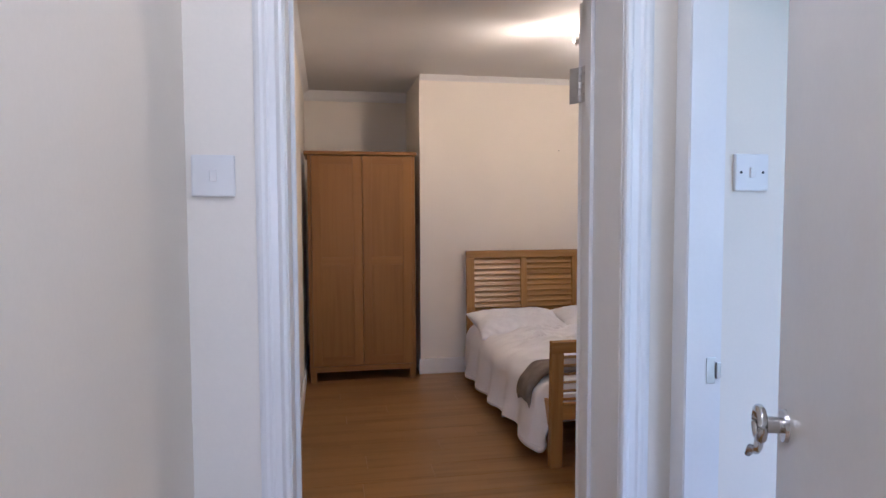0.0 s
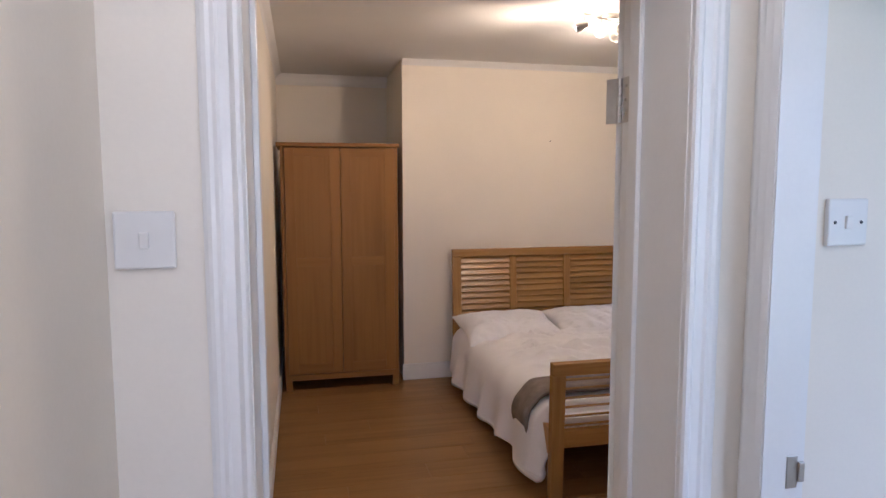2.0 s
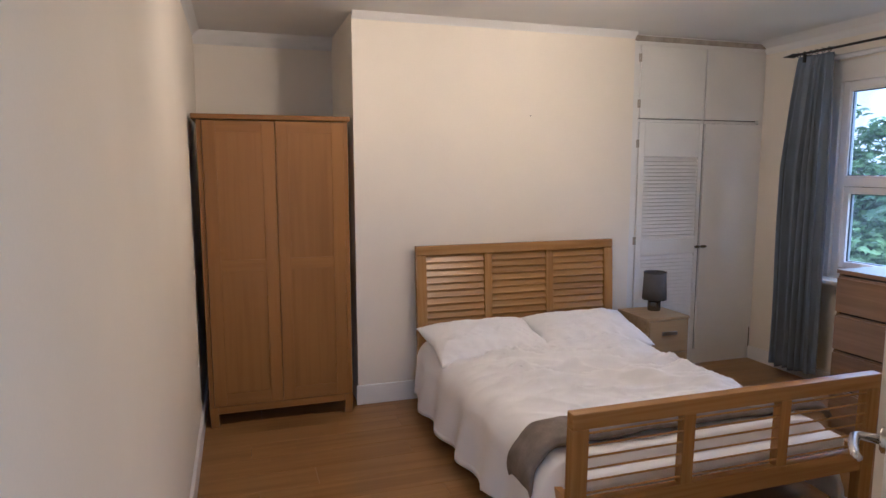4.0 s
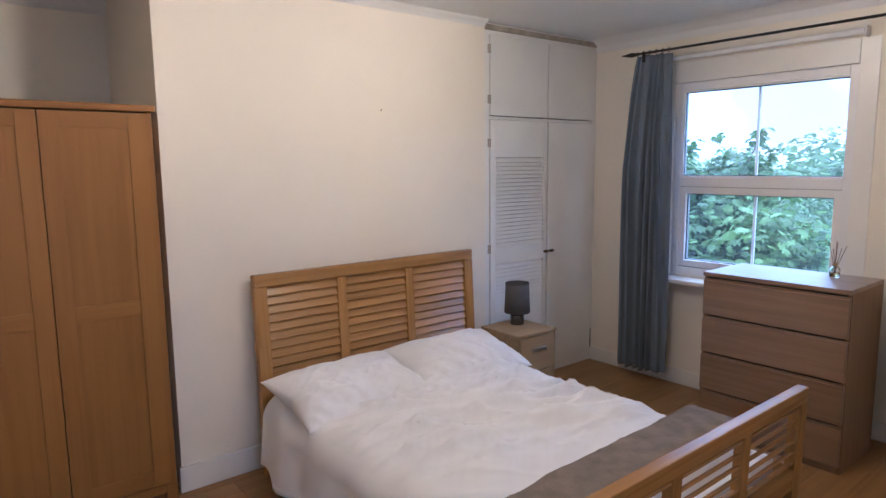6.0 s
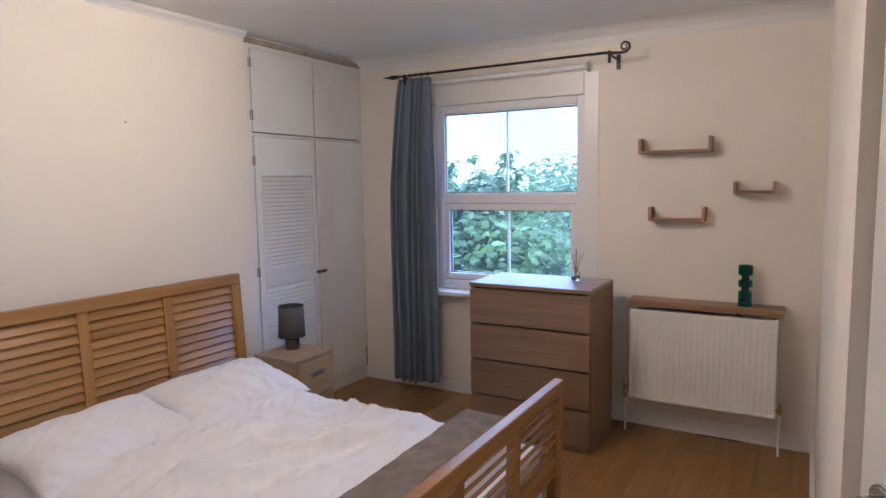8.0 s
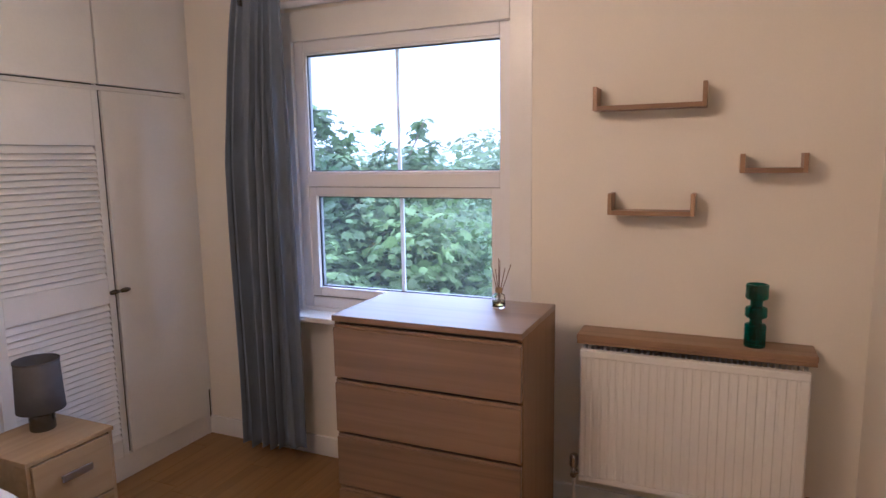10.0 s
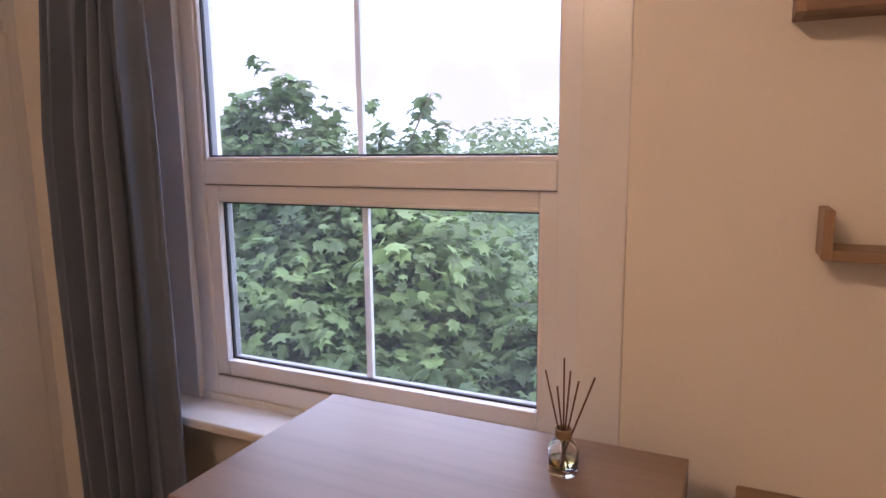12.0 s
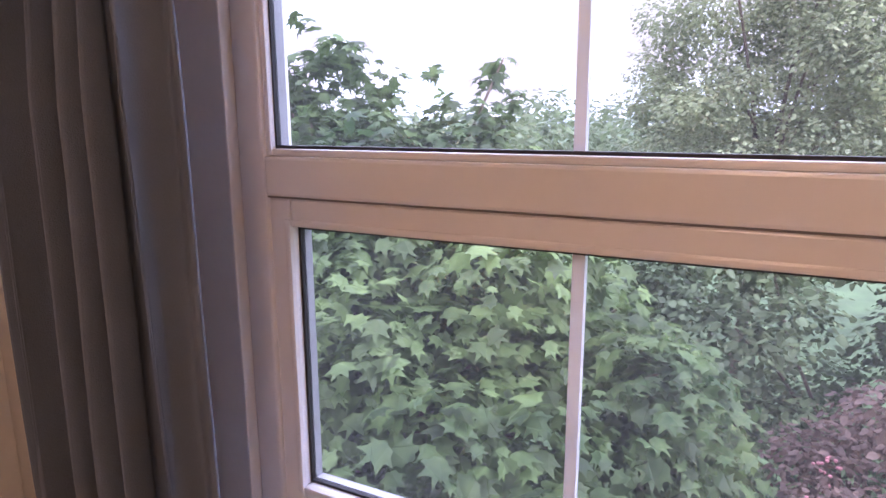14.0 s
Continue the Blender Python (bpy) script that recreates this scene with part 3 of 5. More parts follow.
part("sash_gasket", ring(FX + 0.0285, FX + 0.036, 3.601, 4.575, 0.941, 1.427, 0.006, 0), GASKET, sash)
pane_3 = part("pane", pane(FX + 0.036, 3.60, 4.576, 0.94, 1.428), PANE, sash, fix=False)
pane_4 = part("pane", pane(FX + 0.060, 3.60, 4.576, 0.94, 1.428), PANE, sash, fix=False)
part("glazing_bar", boxed(FX + 0.041, FX + 0.055, 4.080, 4.098, 0.94, 1.428), UPVC, sash)
part("spacer", ring(FX + 0.039, FX + 0.057, 3.603, 4.573, 0.943, 1.425, 0.004, 0), SPACER, sash)
for p in (pane_1, pane_2, pane_3, pane_4):
    p.visible_shadow = False
# grey strip painted where soft shadow falls between sash and frame
part("sash_joint", ring(FX + 0.0045, FX + 0.0095, 3.5505, 4.6255, 0.8905, 1.4775, 0.0025, 0), JOINT_SHADE, window_1)
part("window_sill", boxed(4.255, FX + 0.005, 3.40, 4.76, 0.785, 0.815, bevel=0.008), GLOSS, window_1, "white gloss painted sill board")
part("sill_upstand", boxed(FX - 0.012, FX + 0.06, WY0, WY1, 0.812, WZ0 + 0.014, bevel=0.002), GLOSS, window_1)
part("under_sill", boxed(WIN_X, FX + 0.0695, WY0, WY1, 0.69, 0.784), WALL, window_1)
part("outer_sill", boxed(FX + 0.07, OUT_X + 0.06, WY0, WY1, 0.70, 0.74, bevel=0.004), RENDER, window_1)
part("casing", boxed(4.380, FX + 0.002, 3.40, 3.503, 0.815, 2.36, bevel=0.004), GLOSS, window_1)
part("casing", boxed(4.380, FX + 0.002, 4.6705, 4.775, 0.815, 2.36, bevel=0.004), GLOSS, window_1)
part("casing", boxed(4.374, FX + 0.002, 3.503, 4.669, 2.213, 2.36, bevel=0.004), GLOSS, window_1)

# a short roller blind rail over the window
blind = thing("roller_blind", (4.35, 4.08, 2.39), "white roller blind rolled up on its tube above the window", "blind")
bm = bmesh.new()
rod(bm, (4.335, 3.475, 2.385), (4.335, 4.70, 2.385), 0.018, segments=20)
part("tube", bm, UPVC, blind, smooth=False)
part("bracket", boxed(4.315, WIN_X, 3.462, 3.472, 2.355, 2.412, bevel=0.002), UPVC, blind)
part("bracket", boxed(4.315, WIN_X, 4.702, 4.712, 2.355, 2.412, bevel=0.002), UPVC, blind)

# ---- built-in cupboard ----
CUP_Y = 5.38
cup = thing("built_in_cupboard", (3.75, CUP_Y, 0), "white painted built-in alcove cupboard with a louvred door", "cupboard", kind="structure")
bm = bmesh.new()
box(bm, 3.12, 3.20, CUP_Y - 0.004, CUP_Y + 0.03, 0, 2.56)
box(bm, 4.345, WIN_X, CUP_Y - 0.004, CUP_Y + 0.03, 0, 2.56)
box(bm, 3.20, 4.345, CUP_Y, CUP_Y + 0.03, 0, 0.12)
box(bm, 3.20, 4.345, CUP_Y + 0.012, CUP_Y + 0.03, 1.9665, 1.9875)
box(bm, 3.12, WIN_X, CUP_Y - 0.006, CUP_Y + 0.03, 2.535, CEIL)
box(bm, 3.7985, 3.8105, CUP_Y + 0.012, CUP_Y + 0.03, 0.12, 2.535)
part("face_frame", bm, CUPBOARD, cup)
# near-black sheet, shade of the cupboard's inside put into its colour
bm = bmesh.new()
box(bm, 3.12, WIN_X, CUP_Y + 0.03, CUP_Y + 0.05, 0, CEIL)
part("backing", bm, DARK_GAP, cup, "dark sheet painted as the shade inside")
# thin dark strip that paints the shadow gap at the wall corner
part("shadow_gap_strip", boxed(4.366, 4.374, CUP_Y - 0.007, CUP_Y - 0.0045, 0.10, 0.27), DARK_GAP, cup, "dark strip painted as a shadow gap beside the wall")


part("cornice", boxed(3.122, WIN_X - 0.002, CUP_Y - 0.026, CUP_Y - 0.0065, 2.562, 2.598, bevel=0.004), GREY_BROWN, cup, "grey-brown top moulding")
for z in (0.35, 1.05, 1.80, 2.10, 2.44):
    bm = bmesh.new()
    rod(bm, (3.2, CUP_Y - 0.016, z - 0.03), (3.2, CUP_Y - 0.016, z + 0.03), 0.005, segments=10)
    box(bm, 3.186, 3.199, CUP_Y - 0.0065, CUP_Y - 0.0042, z - 0.03, z + 0.03)
    part("hinge", bm, GREY_BROWN, cup, "small tarnished brown hinge")


def panel_door(x0, x1, z0, z1, label=""):
    bm = boxed(x0, x1, CUP_Y - 0.012, CUP_Y + 0.008, z0, z1, bevel=0.003)
    return part("door", bm, CUPBOARD, cup, label)


panel_door(3.203, 3.797, 1.992, 2.532)
panel_door(3.808, 4.342, 1.992, 2.532)
right = panel_door(3.814, 4.342, 0.123, 1.962, "plain white cupboard door")
bm = bmesh.new()
LX0, LX1 = 3.205, 3.793
for b in ((LX0, LX0 + 0.05, 0.123, 1.962), (LX1 - 0.035, LX1, 0.123, 1.962)):
    box(bm, b[0], b[1], CUP_Y - 0.014, CUP_Y + 0.012, b[2], b[3], bevel=0.003)
for z0, z1 in ((0.123, 0.22), (0.93, 1.055), (1.70, 1.962)):
    box(bm, LX0 + 0.05, LX1 - 0.035, CUP_Y - 0.0136, CUP_Y + 0.012, z0, z1, bevel=0.003)
louvre = part("door", bm, CUPBOARD, cup, "white louvred cupboard door")
slat_mesh = mesh_of("slat", turned(boxed(LX0 + 0.045, LX1 - 0.03, -0.021, 0.021, -0.003, 0.003, bevel=0.0012), (0, 0, 0), 54, "X"), CUPBOARD)
for low, high in ((0.225, 0.925), (1.06, 1.695)):
    count = round((high - low) / 0.029)
    for k in range(count):
        s = new("slat", slat_mesh)
        s.parent, s.location = louvre, (0, CUP_Y, low + (k + 0.5) * (high - low) / count)
for x in (3.775, 3.835):
    bm = bmesh.new()
    rod(bm, (x, CUP_Y - 0.013, 0.985), (x, CUP_Y - 0.03, 0.985), 0.006)
    tube(bm, [(x - 0.024, CUP_Y - 0.034, 0.985), (x, CUP_Y - 0.037, 0.986), (x + 0.024, CUP_Y - 0.034, 0.985)], [0.009, 0.013, 0.009], 12)
    part("handle", bm, BRONZE, louvre if x < 3.8 else right, "small dark metal handle", smooth=True)

# ---- wardrobe ----
def wardrobe():
    x0, x1, y0, y1, h = 0.048, 0.945, 5.205, 5.76, 1.935
    w = thing("wardrobe", ((x0 + x1) / 2, (y0 + y1) / 2, 0), "tall two-door oak veneer wardrobe standing in the alcove", "wardrobe")
    bm = bmesh.new()
    box(bm, x0, x0 + 0.028, y0 + 0.012, y1, 0.11, h - 0.03, bevel=0.002)
    box(bm, x1 - 0.028, x1, y0 + 0.012, y1, 0.11, h - 0.03, bevel=0.002)
    box(bm, x0 + 0.028, x1 - 0.028, y1 - 0.012, y1, 0.12, h - 0.03)
    box(bm, x0 + 0.028, x1 - 0.028, y0 + 0.03, y1 - 0.012, 0.13, 0.15)
    part("body", bm, OAK, w)
    part("top", boxed(x0 - 0.028, x1 + 0.012, y0 - 0.018, y1, h - 0.03, h, bevel=0.006), OAK_ACROSS, w)
    for lx in (x0, x1 - 0.05):
        for ly in (y0 + 0.002, y1 - 0.05):
            bm = boxed(lx, lx + 0.05, ly, ly + 0.05, 0, 0.13, bevel=0.002)
            for v in bm.verts:
                if v.co.z < 0.01:
                    v.co.x += 0.006 if lx == x0 else -0.006
            part("leg", bm, OAK, w)
    bm = boxed(x0 + 0.05, x1 - 0.05, y0 + 0.006, y0 + 0.026, 0.085, 0.13, bevel=0.002)
    part("plinth_rail", bm, OAK_ACROSS, w)
    mid = (x0 + x1) / 2
    for a, b in ((x0 + 0.03, mid - 0.002), (mid + 0.002, x1 - 0.03)):
        st = 0.075
        door = part("door", boxed(a, b, y0 + 0.005, y0 + 0.022, 0.135, h - 0.036, bevel=0.001), OAK, w)
        for c in (a, b - st):
            part("stile", boxed(c, c + st, y0, y0 + 0.0048, 0.135, h - 0.036, bevel=0.0015), OAK, door)
        for z0, z1 in ((0.135, 0.215), (0.985, 1.055), (h - 0.105, h - 0.036)):
            part("rail", boxed(a + st, b - st, y0 + 0.0004, y0 + 0.0048, z0, z1, bevel=0.0015), OAK_ACROSS, door)
    return w


wardrobe()

# ---- bed ----
BX0, BX1, HEAD_Y, FOOT_Y = 1.40, 2.925, 5.235, 3.16


def louvred_board(bed, name, y, z0, z1, tilt, lean, slat_count, legs_z, low_rail, slat_h):
    """A head or foot board: two posts, two middle posts, rails, and tilted slats between them."""
    pivot = (2.16, y, z0)
    def lean_it(bm):
        return turned(bm, pivot, lean, "X")
    post = 0.07
    board = part(name, lean_it(boxed(BX0, BX1, y - 0.024, y + 0.024, z1 - 0.065, z1, bevel=0.006)), BED_ACROSS, bed)
    part("rail", lean_it(boxed(BX0 + post, BX1 - post, y - 0.02, y + 0.02, low_rail, low_rail + 0.09, bevel=0.004)), BED_ACROSS, board)
    for x in (BX0, BX1 - post):
        part("post", lean_it(boxed(x, x + post, y - 0.0235, y + 0.0235, legs_z, z1 - 0.0655, bevel=0.004)), BED_UP, board)
    span = (BX1 - BX0 - 2 * post)
    inner = 0.055
    bay = (span - 2 * inner) / 3
    for k in (1, 2):
        x = BX0 + post + k * bay + (k - 1) * inner
        part("post", lean_it(boxed(x, x + inner, y - 0.02, y + 0.02, low_rail + 0.09, z1 - 0.0655, bevel=0.003)), BED_UP, board)
    low, high = low_rail + 0.09, z1 - 0.068
    step = (high - low) / slat_count
    for k in range(3):
        x = BX0 + post + k * (bay + inner)
        for j in range(slat_count):
            z = low + (j + 0.5) * step
            bm = turned(boxed(x - 0.004, x + bay + 0.004, y - 0.004, y + 0.004, z - slat_h, z + slat_h, bevel=0.002), (x, y, z), tilt, "X")
            part("slat", lean_it(bm), BED_ACROSS, board)
    return board


def make_bed():
    bed = thing("double_bed", (2.16, 4.2, 0), "double bed with orange-toned wooden louvred head and foot boards", "bed")
    louvred_board(bed, "headboard", HEAD_Y, 0.30, 1.09, -26, -3.0, 11, 0.0, 0.40, 0.0285)
    louvred_board(bed, "footboard", FOOT_Y, 0.20, 0.715, 58, 1.5, 6, 0.0, 0.27, 0.017)
    for x in (BX0 + 0.01, BX1 - 0.04):
        part("side_rail", boxed(x, x + 0.03, FOOT_Y + 0.02, HEAD_Y - 0.02, 0.22, 0.36, bevel=0.003), wood_y, bed)
    part("slat_base", boxed(BX0 + 0.04, BX1 - 0.04, FOOT_Y + 0.03, HEAD_Y - 0.03, 0.27, 0.29), wood_y, bed)
    return bed


wood_y = wood("bed_timber_long", (0.27, 0.137, 0.031), (0.405, 0.225, 0.062), 1, 0.36, 1.0, 0, 0.06)
make_bed()
solid("mattress", boxed(BX0 + 0.07, BX1 - 0.07, FOOT_Y + 0.05, HEAD_Y - 0.06, 0.29, 0.40, bevel=0.03), LINEN, "white mattress on the wooden bed", "mattress")


def sheet(name, rows, cols, surface, mat, label, category, thick=0.02):
    """A cloth from a function of two numbers from 0 to 1."""
    bm = bmesh.new()
    grid = [[bm.verts.new(surface(i / (cols - 1), j / (rows - 1))) for i in range(cols)] for j in range(rows)]
    for j in range(rows - 1):
        for i in range(cols - 1):
            bm.faces.new((grid[j][i], grid[j][i + 1], grid[j + 1][i + 1], grid[j + 1][i]))
    bmesh.ops.recalc_face_normals(bm, faces=bm.faces)
    if sum(f.normal.z for f in bm.faces) < 0:
        bmesh.ops.reverse_faces(bm, faces=bm.faces)
    me = bpy.data.meshes.new(name)
    bm.to_mesh(me)
    bm.free()
    me.materials.append(mat)
    me.polygons.foreach_set("use_smooth", [True] * len(me.polygons))
    ob = tagged(new(name, me), label, category)
    if thick:
        mod = ob.modifiers.new("thickness", "SOLIDIFY")
        mod.thickness, mod.offset = thick, -1
    return ob


def drape(s, half, top, drop, round_r, flare):
    """A cross-section over a bed: s is the length of cloth out from the middle; gives offset and height."""
    flat = half - round_r
    sign, s = (1 if s >= 0 else -1), abs(s)
    if s < flat:
        return sign * s, top - 0.012 * (s / flat) ** 4
    arc = round_r * math.pi / 2
    if s < flat + arc:
        a = (s - flat) / round_r
        return sign * (flat + round_r * math.sin(a)), top - 0.012 - round_r * (1 - math.cos(a))
    d = s - flat - arc
    return sign * (half + flare * d), top - 0.012 - round_r - d


def folds(x, y, seed, scale, amount):
    a = noise.noise(Vector((x * scale, y * scale * 0.6, seed)))
    b = noise.noise(Vector((x * scale * 2.3 + 4, y * scale * 1.5, seed + 9)))
    c = 1 - abs(noise.noise(Vector(((x + 0.7 * y) * scale * 0.8, (y - 0.6 * x) * scale * 2.2, seed + 21)))) * 2
    return amount * (a + 0.45 * b + 0.5 * max(0, c) ** 3)


def creases(x, y):
    """Sharp little ridges that run from the pillows towards the foot and out to the sides."""
    out = 0.0
    for k, (a, f, s, h) in enumerate(((0.16, 7.0, 0.8, 0.060), (-0.25, 11.0, 1.0, 0.046), (0.6, 7.0, 0.8, 0.060), (0.35, 21.0, 1.6, 0.016), (-0.7, 18.0, 1.4, 0.016))):
        p, q = y * math.cos(a) + x * math.sin(a), x * math.cos(a) - y * math.sin(a)
        n = noise.noise(Vector((p * f, q * s, 30.0 + 7 * k)))
        gate = max(0.0, noise.noise(Vector((x * 1.3, y * 1.3, 50.0 + 3 * k))) + 0.30)
        out += h * gate * max(0.0, 1 - 2.8 * abs(n)) ** 1.6
    return out


def duvet_surface(u, v):
    y = HEAD_Y - 0.07 + (FOOT_Y + 0.045 - HEAD_Y + 0.07) * v
    length = 1.10
    s = (2 * u - 1) * length
    hang = 0.03 * noise.noise(Vector((y * 3.1, 2.0 * (s > 0), 3)))
    off, z = drape(s * (1 + hang), 0.795 if s < 0 else 0.70, 0.46, 0, 0.14, 0.16 if s < 0 else 0.10)
    puff = folds(off, y, 5.0, 1.5, 0.017) + 1.2 * creases(off, y) * max(0.0, 1 - max(0.0, abs(s) - 0.45) / 0.3) * min(1.0, max(0.0, (y - 3.58) / 0.25))
    side = max(0.0, abs(s) - 0.70) / 0.49
    ripple = 0.024 * side * math.sin(y * 17 + 2.2 * noise.noise(Vector((y * 2, off, 1)))) * (0.5 if s > 0 else 1.2)
    off += (1 if s > 0 else -1) * ripple
    z += puff * (1 - 0.7 * side) + 0.02 * math.exp(-((v - 0.02) / 0.08) ** 2)
    if v > 0.95:
        z -= (v - 0.95) * 4.2
    return Vector((2.162 + off, y + 0.02 * side * noise.noise(Vector((y, 5, 5))), max(z, 0.10)))


sheet("duvet", 230, 250, duvet_surface, LINEN, "rumpled white cotton duvet spread over the bed", "duvet", 0.03)


def throw_surface(u, v):
    slant = 0.06 * (u - 0.5)
    y0, y1 = 3.60 + slant, 3.36
    y = y0 + (y1 - y0) * v
    s = -0.96 + (0.80 + 0.96) * u
    off, z = drape(s, 0.795, 0.522, 0, 0.13, 0.05)
    z += folds(off, y, 12.0, 3.0, 0.012)
    edge = min(v, 1 - v)
    z -= 0.02 * math.exp(-(edge / 0.05) ** 2)
    if s < -0.80:
        off -= 0.03 * math.sin((-(s + 0.80)) / 0.16 * 2.6)
    return Vector((2.162 + off, y, z))


sheet("throw_blanket", 50, 130, throw_surface, THROW, "folded taupe fleece throw laid across the foot of the bed", "blanket", 0.028)


def pillow(cx, cy, cz, w, d, h, turn, tilt, seed):
    bm = bmesh.new()
    n, m = 76, 58
    for face in (1, -1):
        grid = []
        for j in range(m):
            row = []
            for i in range(n):
                a, b = 2 * i / (n - 1) - 1, 2 * j / (m - 1) - 1
                fat = max(0.0, (1 - abs(a) ** 3.0) * (1 - abs(b) ** 2.6)) ** 0.55
                pinch = 1 - 0.10 * (1 - abs(b)) * abs(a) ** 2
                crease = 0.02 * noise.noise(Vector((a * 3.2 + b * 1.5, b * 2.2, seed))) + 0.010 * (1 - abs(noise.noise(Vector((a * 4 - b * 3, b * 4 + a, seed + 3))))) ** 4
                crease += 0.026 * max(0.0, 0.25 - b) * max(0.0, 1 - 3 * abs(noise.noise(Vector((a * 5 + b * 2.2, b * 0.9, seed + 8)))))
                row.append(bm.verts.new((a * w / 2 * pinch, b * d / 2 * (1 - 0.09 * (1 - abs(a))), face * fat * h / 2 + (crease * fat if face > 0 else 0))))
            grid.append(row)
        for j in range(m - 1):
            for i in range(n - 1):
                q = (grid[j][i], grid[j][i + 1], grid[j + 1][i + 1], grid[j + 1][i])
                bm.faces.new(q if face > 0 else q[::-1])
    bmesh.ops.remove_doubles(bm, verts=bm.verts, dist=0.0008)
    bmesh.ops.transform(bm, matrix=pose(cx, cy, cz, tilt, 0, turn), verts=bm.verts)
    return solid("pillow", bm, LINEN, "plump white cotton pillow lying at the head of the bed", "pillow", "pillows on the bed", smooth=True)


pillow(1.775, 4.925, 0.488, 0.80, 0.50, 0.195, 3, 15, 3.0)
pillow(2.53, 4.945, 0.488, 0.80, 0.50, 0.195, -2, 15, 8.0)

# ---- bedside table and lamp ----
def bedside_table():
    x0, x1, y0, y1, h = 2.962, 3.312, 4.845, 5.20, 0.562
    t = thing("bedside_table", ((x0 + x1) / 2, (y0 + y1) / 2, 0), "pale beech bedside table with two drawers and metal handles", "bedside table")
    bm = bmesh.new()
    box(bm, x0, x0 + 0.016, y0 + 0.004, y1, 0.0, h - 0.018)
    box(bm, x1 - 0.016, x1, y0 + 0.004, y1, 0.0, h - 0.018)
    box(bm, x0 + 0.016, x1 - 0.016, y1 - 0.01, y1, 0.05, h - 0.018)
    box(bm, x0 + 0.016, x1 - 0.016, y0 + 0.01, y1 - 0.01, 0.05, 0.066)
    part("body", bm, BEECH, t)
    part("top", boxed(x0 - 0.004, x1 + 0.004, y0 - 0.002, y1, h - 0.018, h, bevel=0.003), BEECH, t)
    part("edging", boxed(x1 + 0.0042, x1 + 0.006, y0, y1, h - 0.018, h - 0.002), DARK_GAP, t, "dark worn edge strip")
    part("plinth", boxed(x0 + 0.016, x1 - 0.016, y0 + 0.02, y0 + 0.034, 0, 0.05), BEECH, t)
    for z0, z1 in ((0.07, 0.30), (0.306, 0.536)):
        d = part("drawer", boxed(x0 + 0.019, x1 - 0.019, y0 - 0.004, y0 + 0.014, z0, z1, bevel=0.002), BEECH, t)
        zc, xc = (z0 + z1) / 2 + 0.03, (x0 + x1) / 2
        bm = bmesh.new()
        box(bm, xc - 0.062, xc + 0.062, y0 - 0.026, y0 - 0.018, zc - 0.014, zc + 0.014, bevel=0.004)
        box(bm, xc - 0.055, xc - 0.045, y0 - 0.02, y0 - 0.003, zc - 0.005, zc + 0.005)
        box(bm, xc + 0.045, xc + 0.055, y0 - 0.02, y0 - 0.003, zc - 0.005, zc + 0.005)
        part("handle", bm, NICKEL, d, "flat brushed metal handle")
    return t


bedside_table()
table_lamp = thing("table_lamp", (3.19, 5.085, 0.562), "small table lamp with a grey drum shade and chrome base, unlit", "lamp")
LXC, LYC = 3.19, 5.085
part("base", lathe(bmesh.new(), [(0.045, 0.562), (0.047, 0.566), (0.047, 0.628), (0.043, 0.634), (0.012, 0.637), (0.012, 0.70)], LXC, LYC, 28), DARK_CHROME, table_lamp, smooth=False)
bm = bmesh.new()
lathe(bm, [(0.086, 0.645), (0.088, 0.645), (0.080, 0.848), (0.078, 0.848)], LXC, LYC, 40)
bm.faces.ensure_lookup_table()
for f in [f for f in bm.faces if len(f.verts) > 8]:
    bm.faces.remove(f)
shade = part("shade", bm, SHADE, table_lamp, "charcoal fabric drum shade", smooth=True)
m = shade.modifiers.new("thickness", "SOLIDIFY")
m.thickness = 0.003
bm = bmesh.new()
lathe(bm, [(0.0805, 0.842), (0.0825, 0.842), (0.0825, 0.850), (0.0805, 0.850)], LXC, LYC, 40)
for f in [f for f in bm.faces if len(f.verts) > 8]:
    bm.faces.remove(f)
part("rim", bm, SHADE, shade)
part("bulb", lathe(bmesh.new(), [(0.008, 0.70), (0.022, 0.725), (0.026, 0.75), (0.018, 0.775), (0.004, 0.783)], LXC, LYC, 18), PLASTIC, table_lamp, smooth=True)

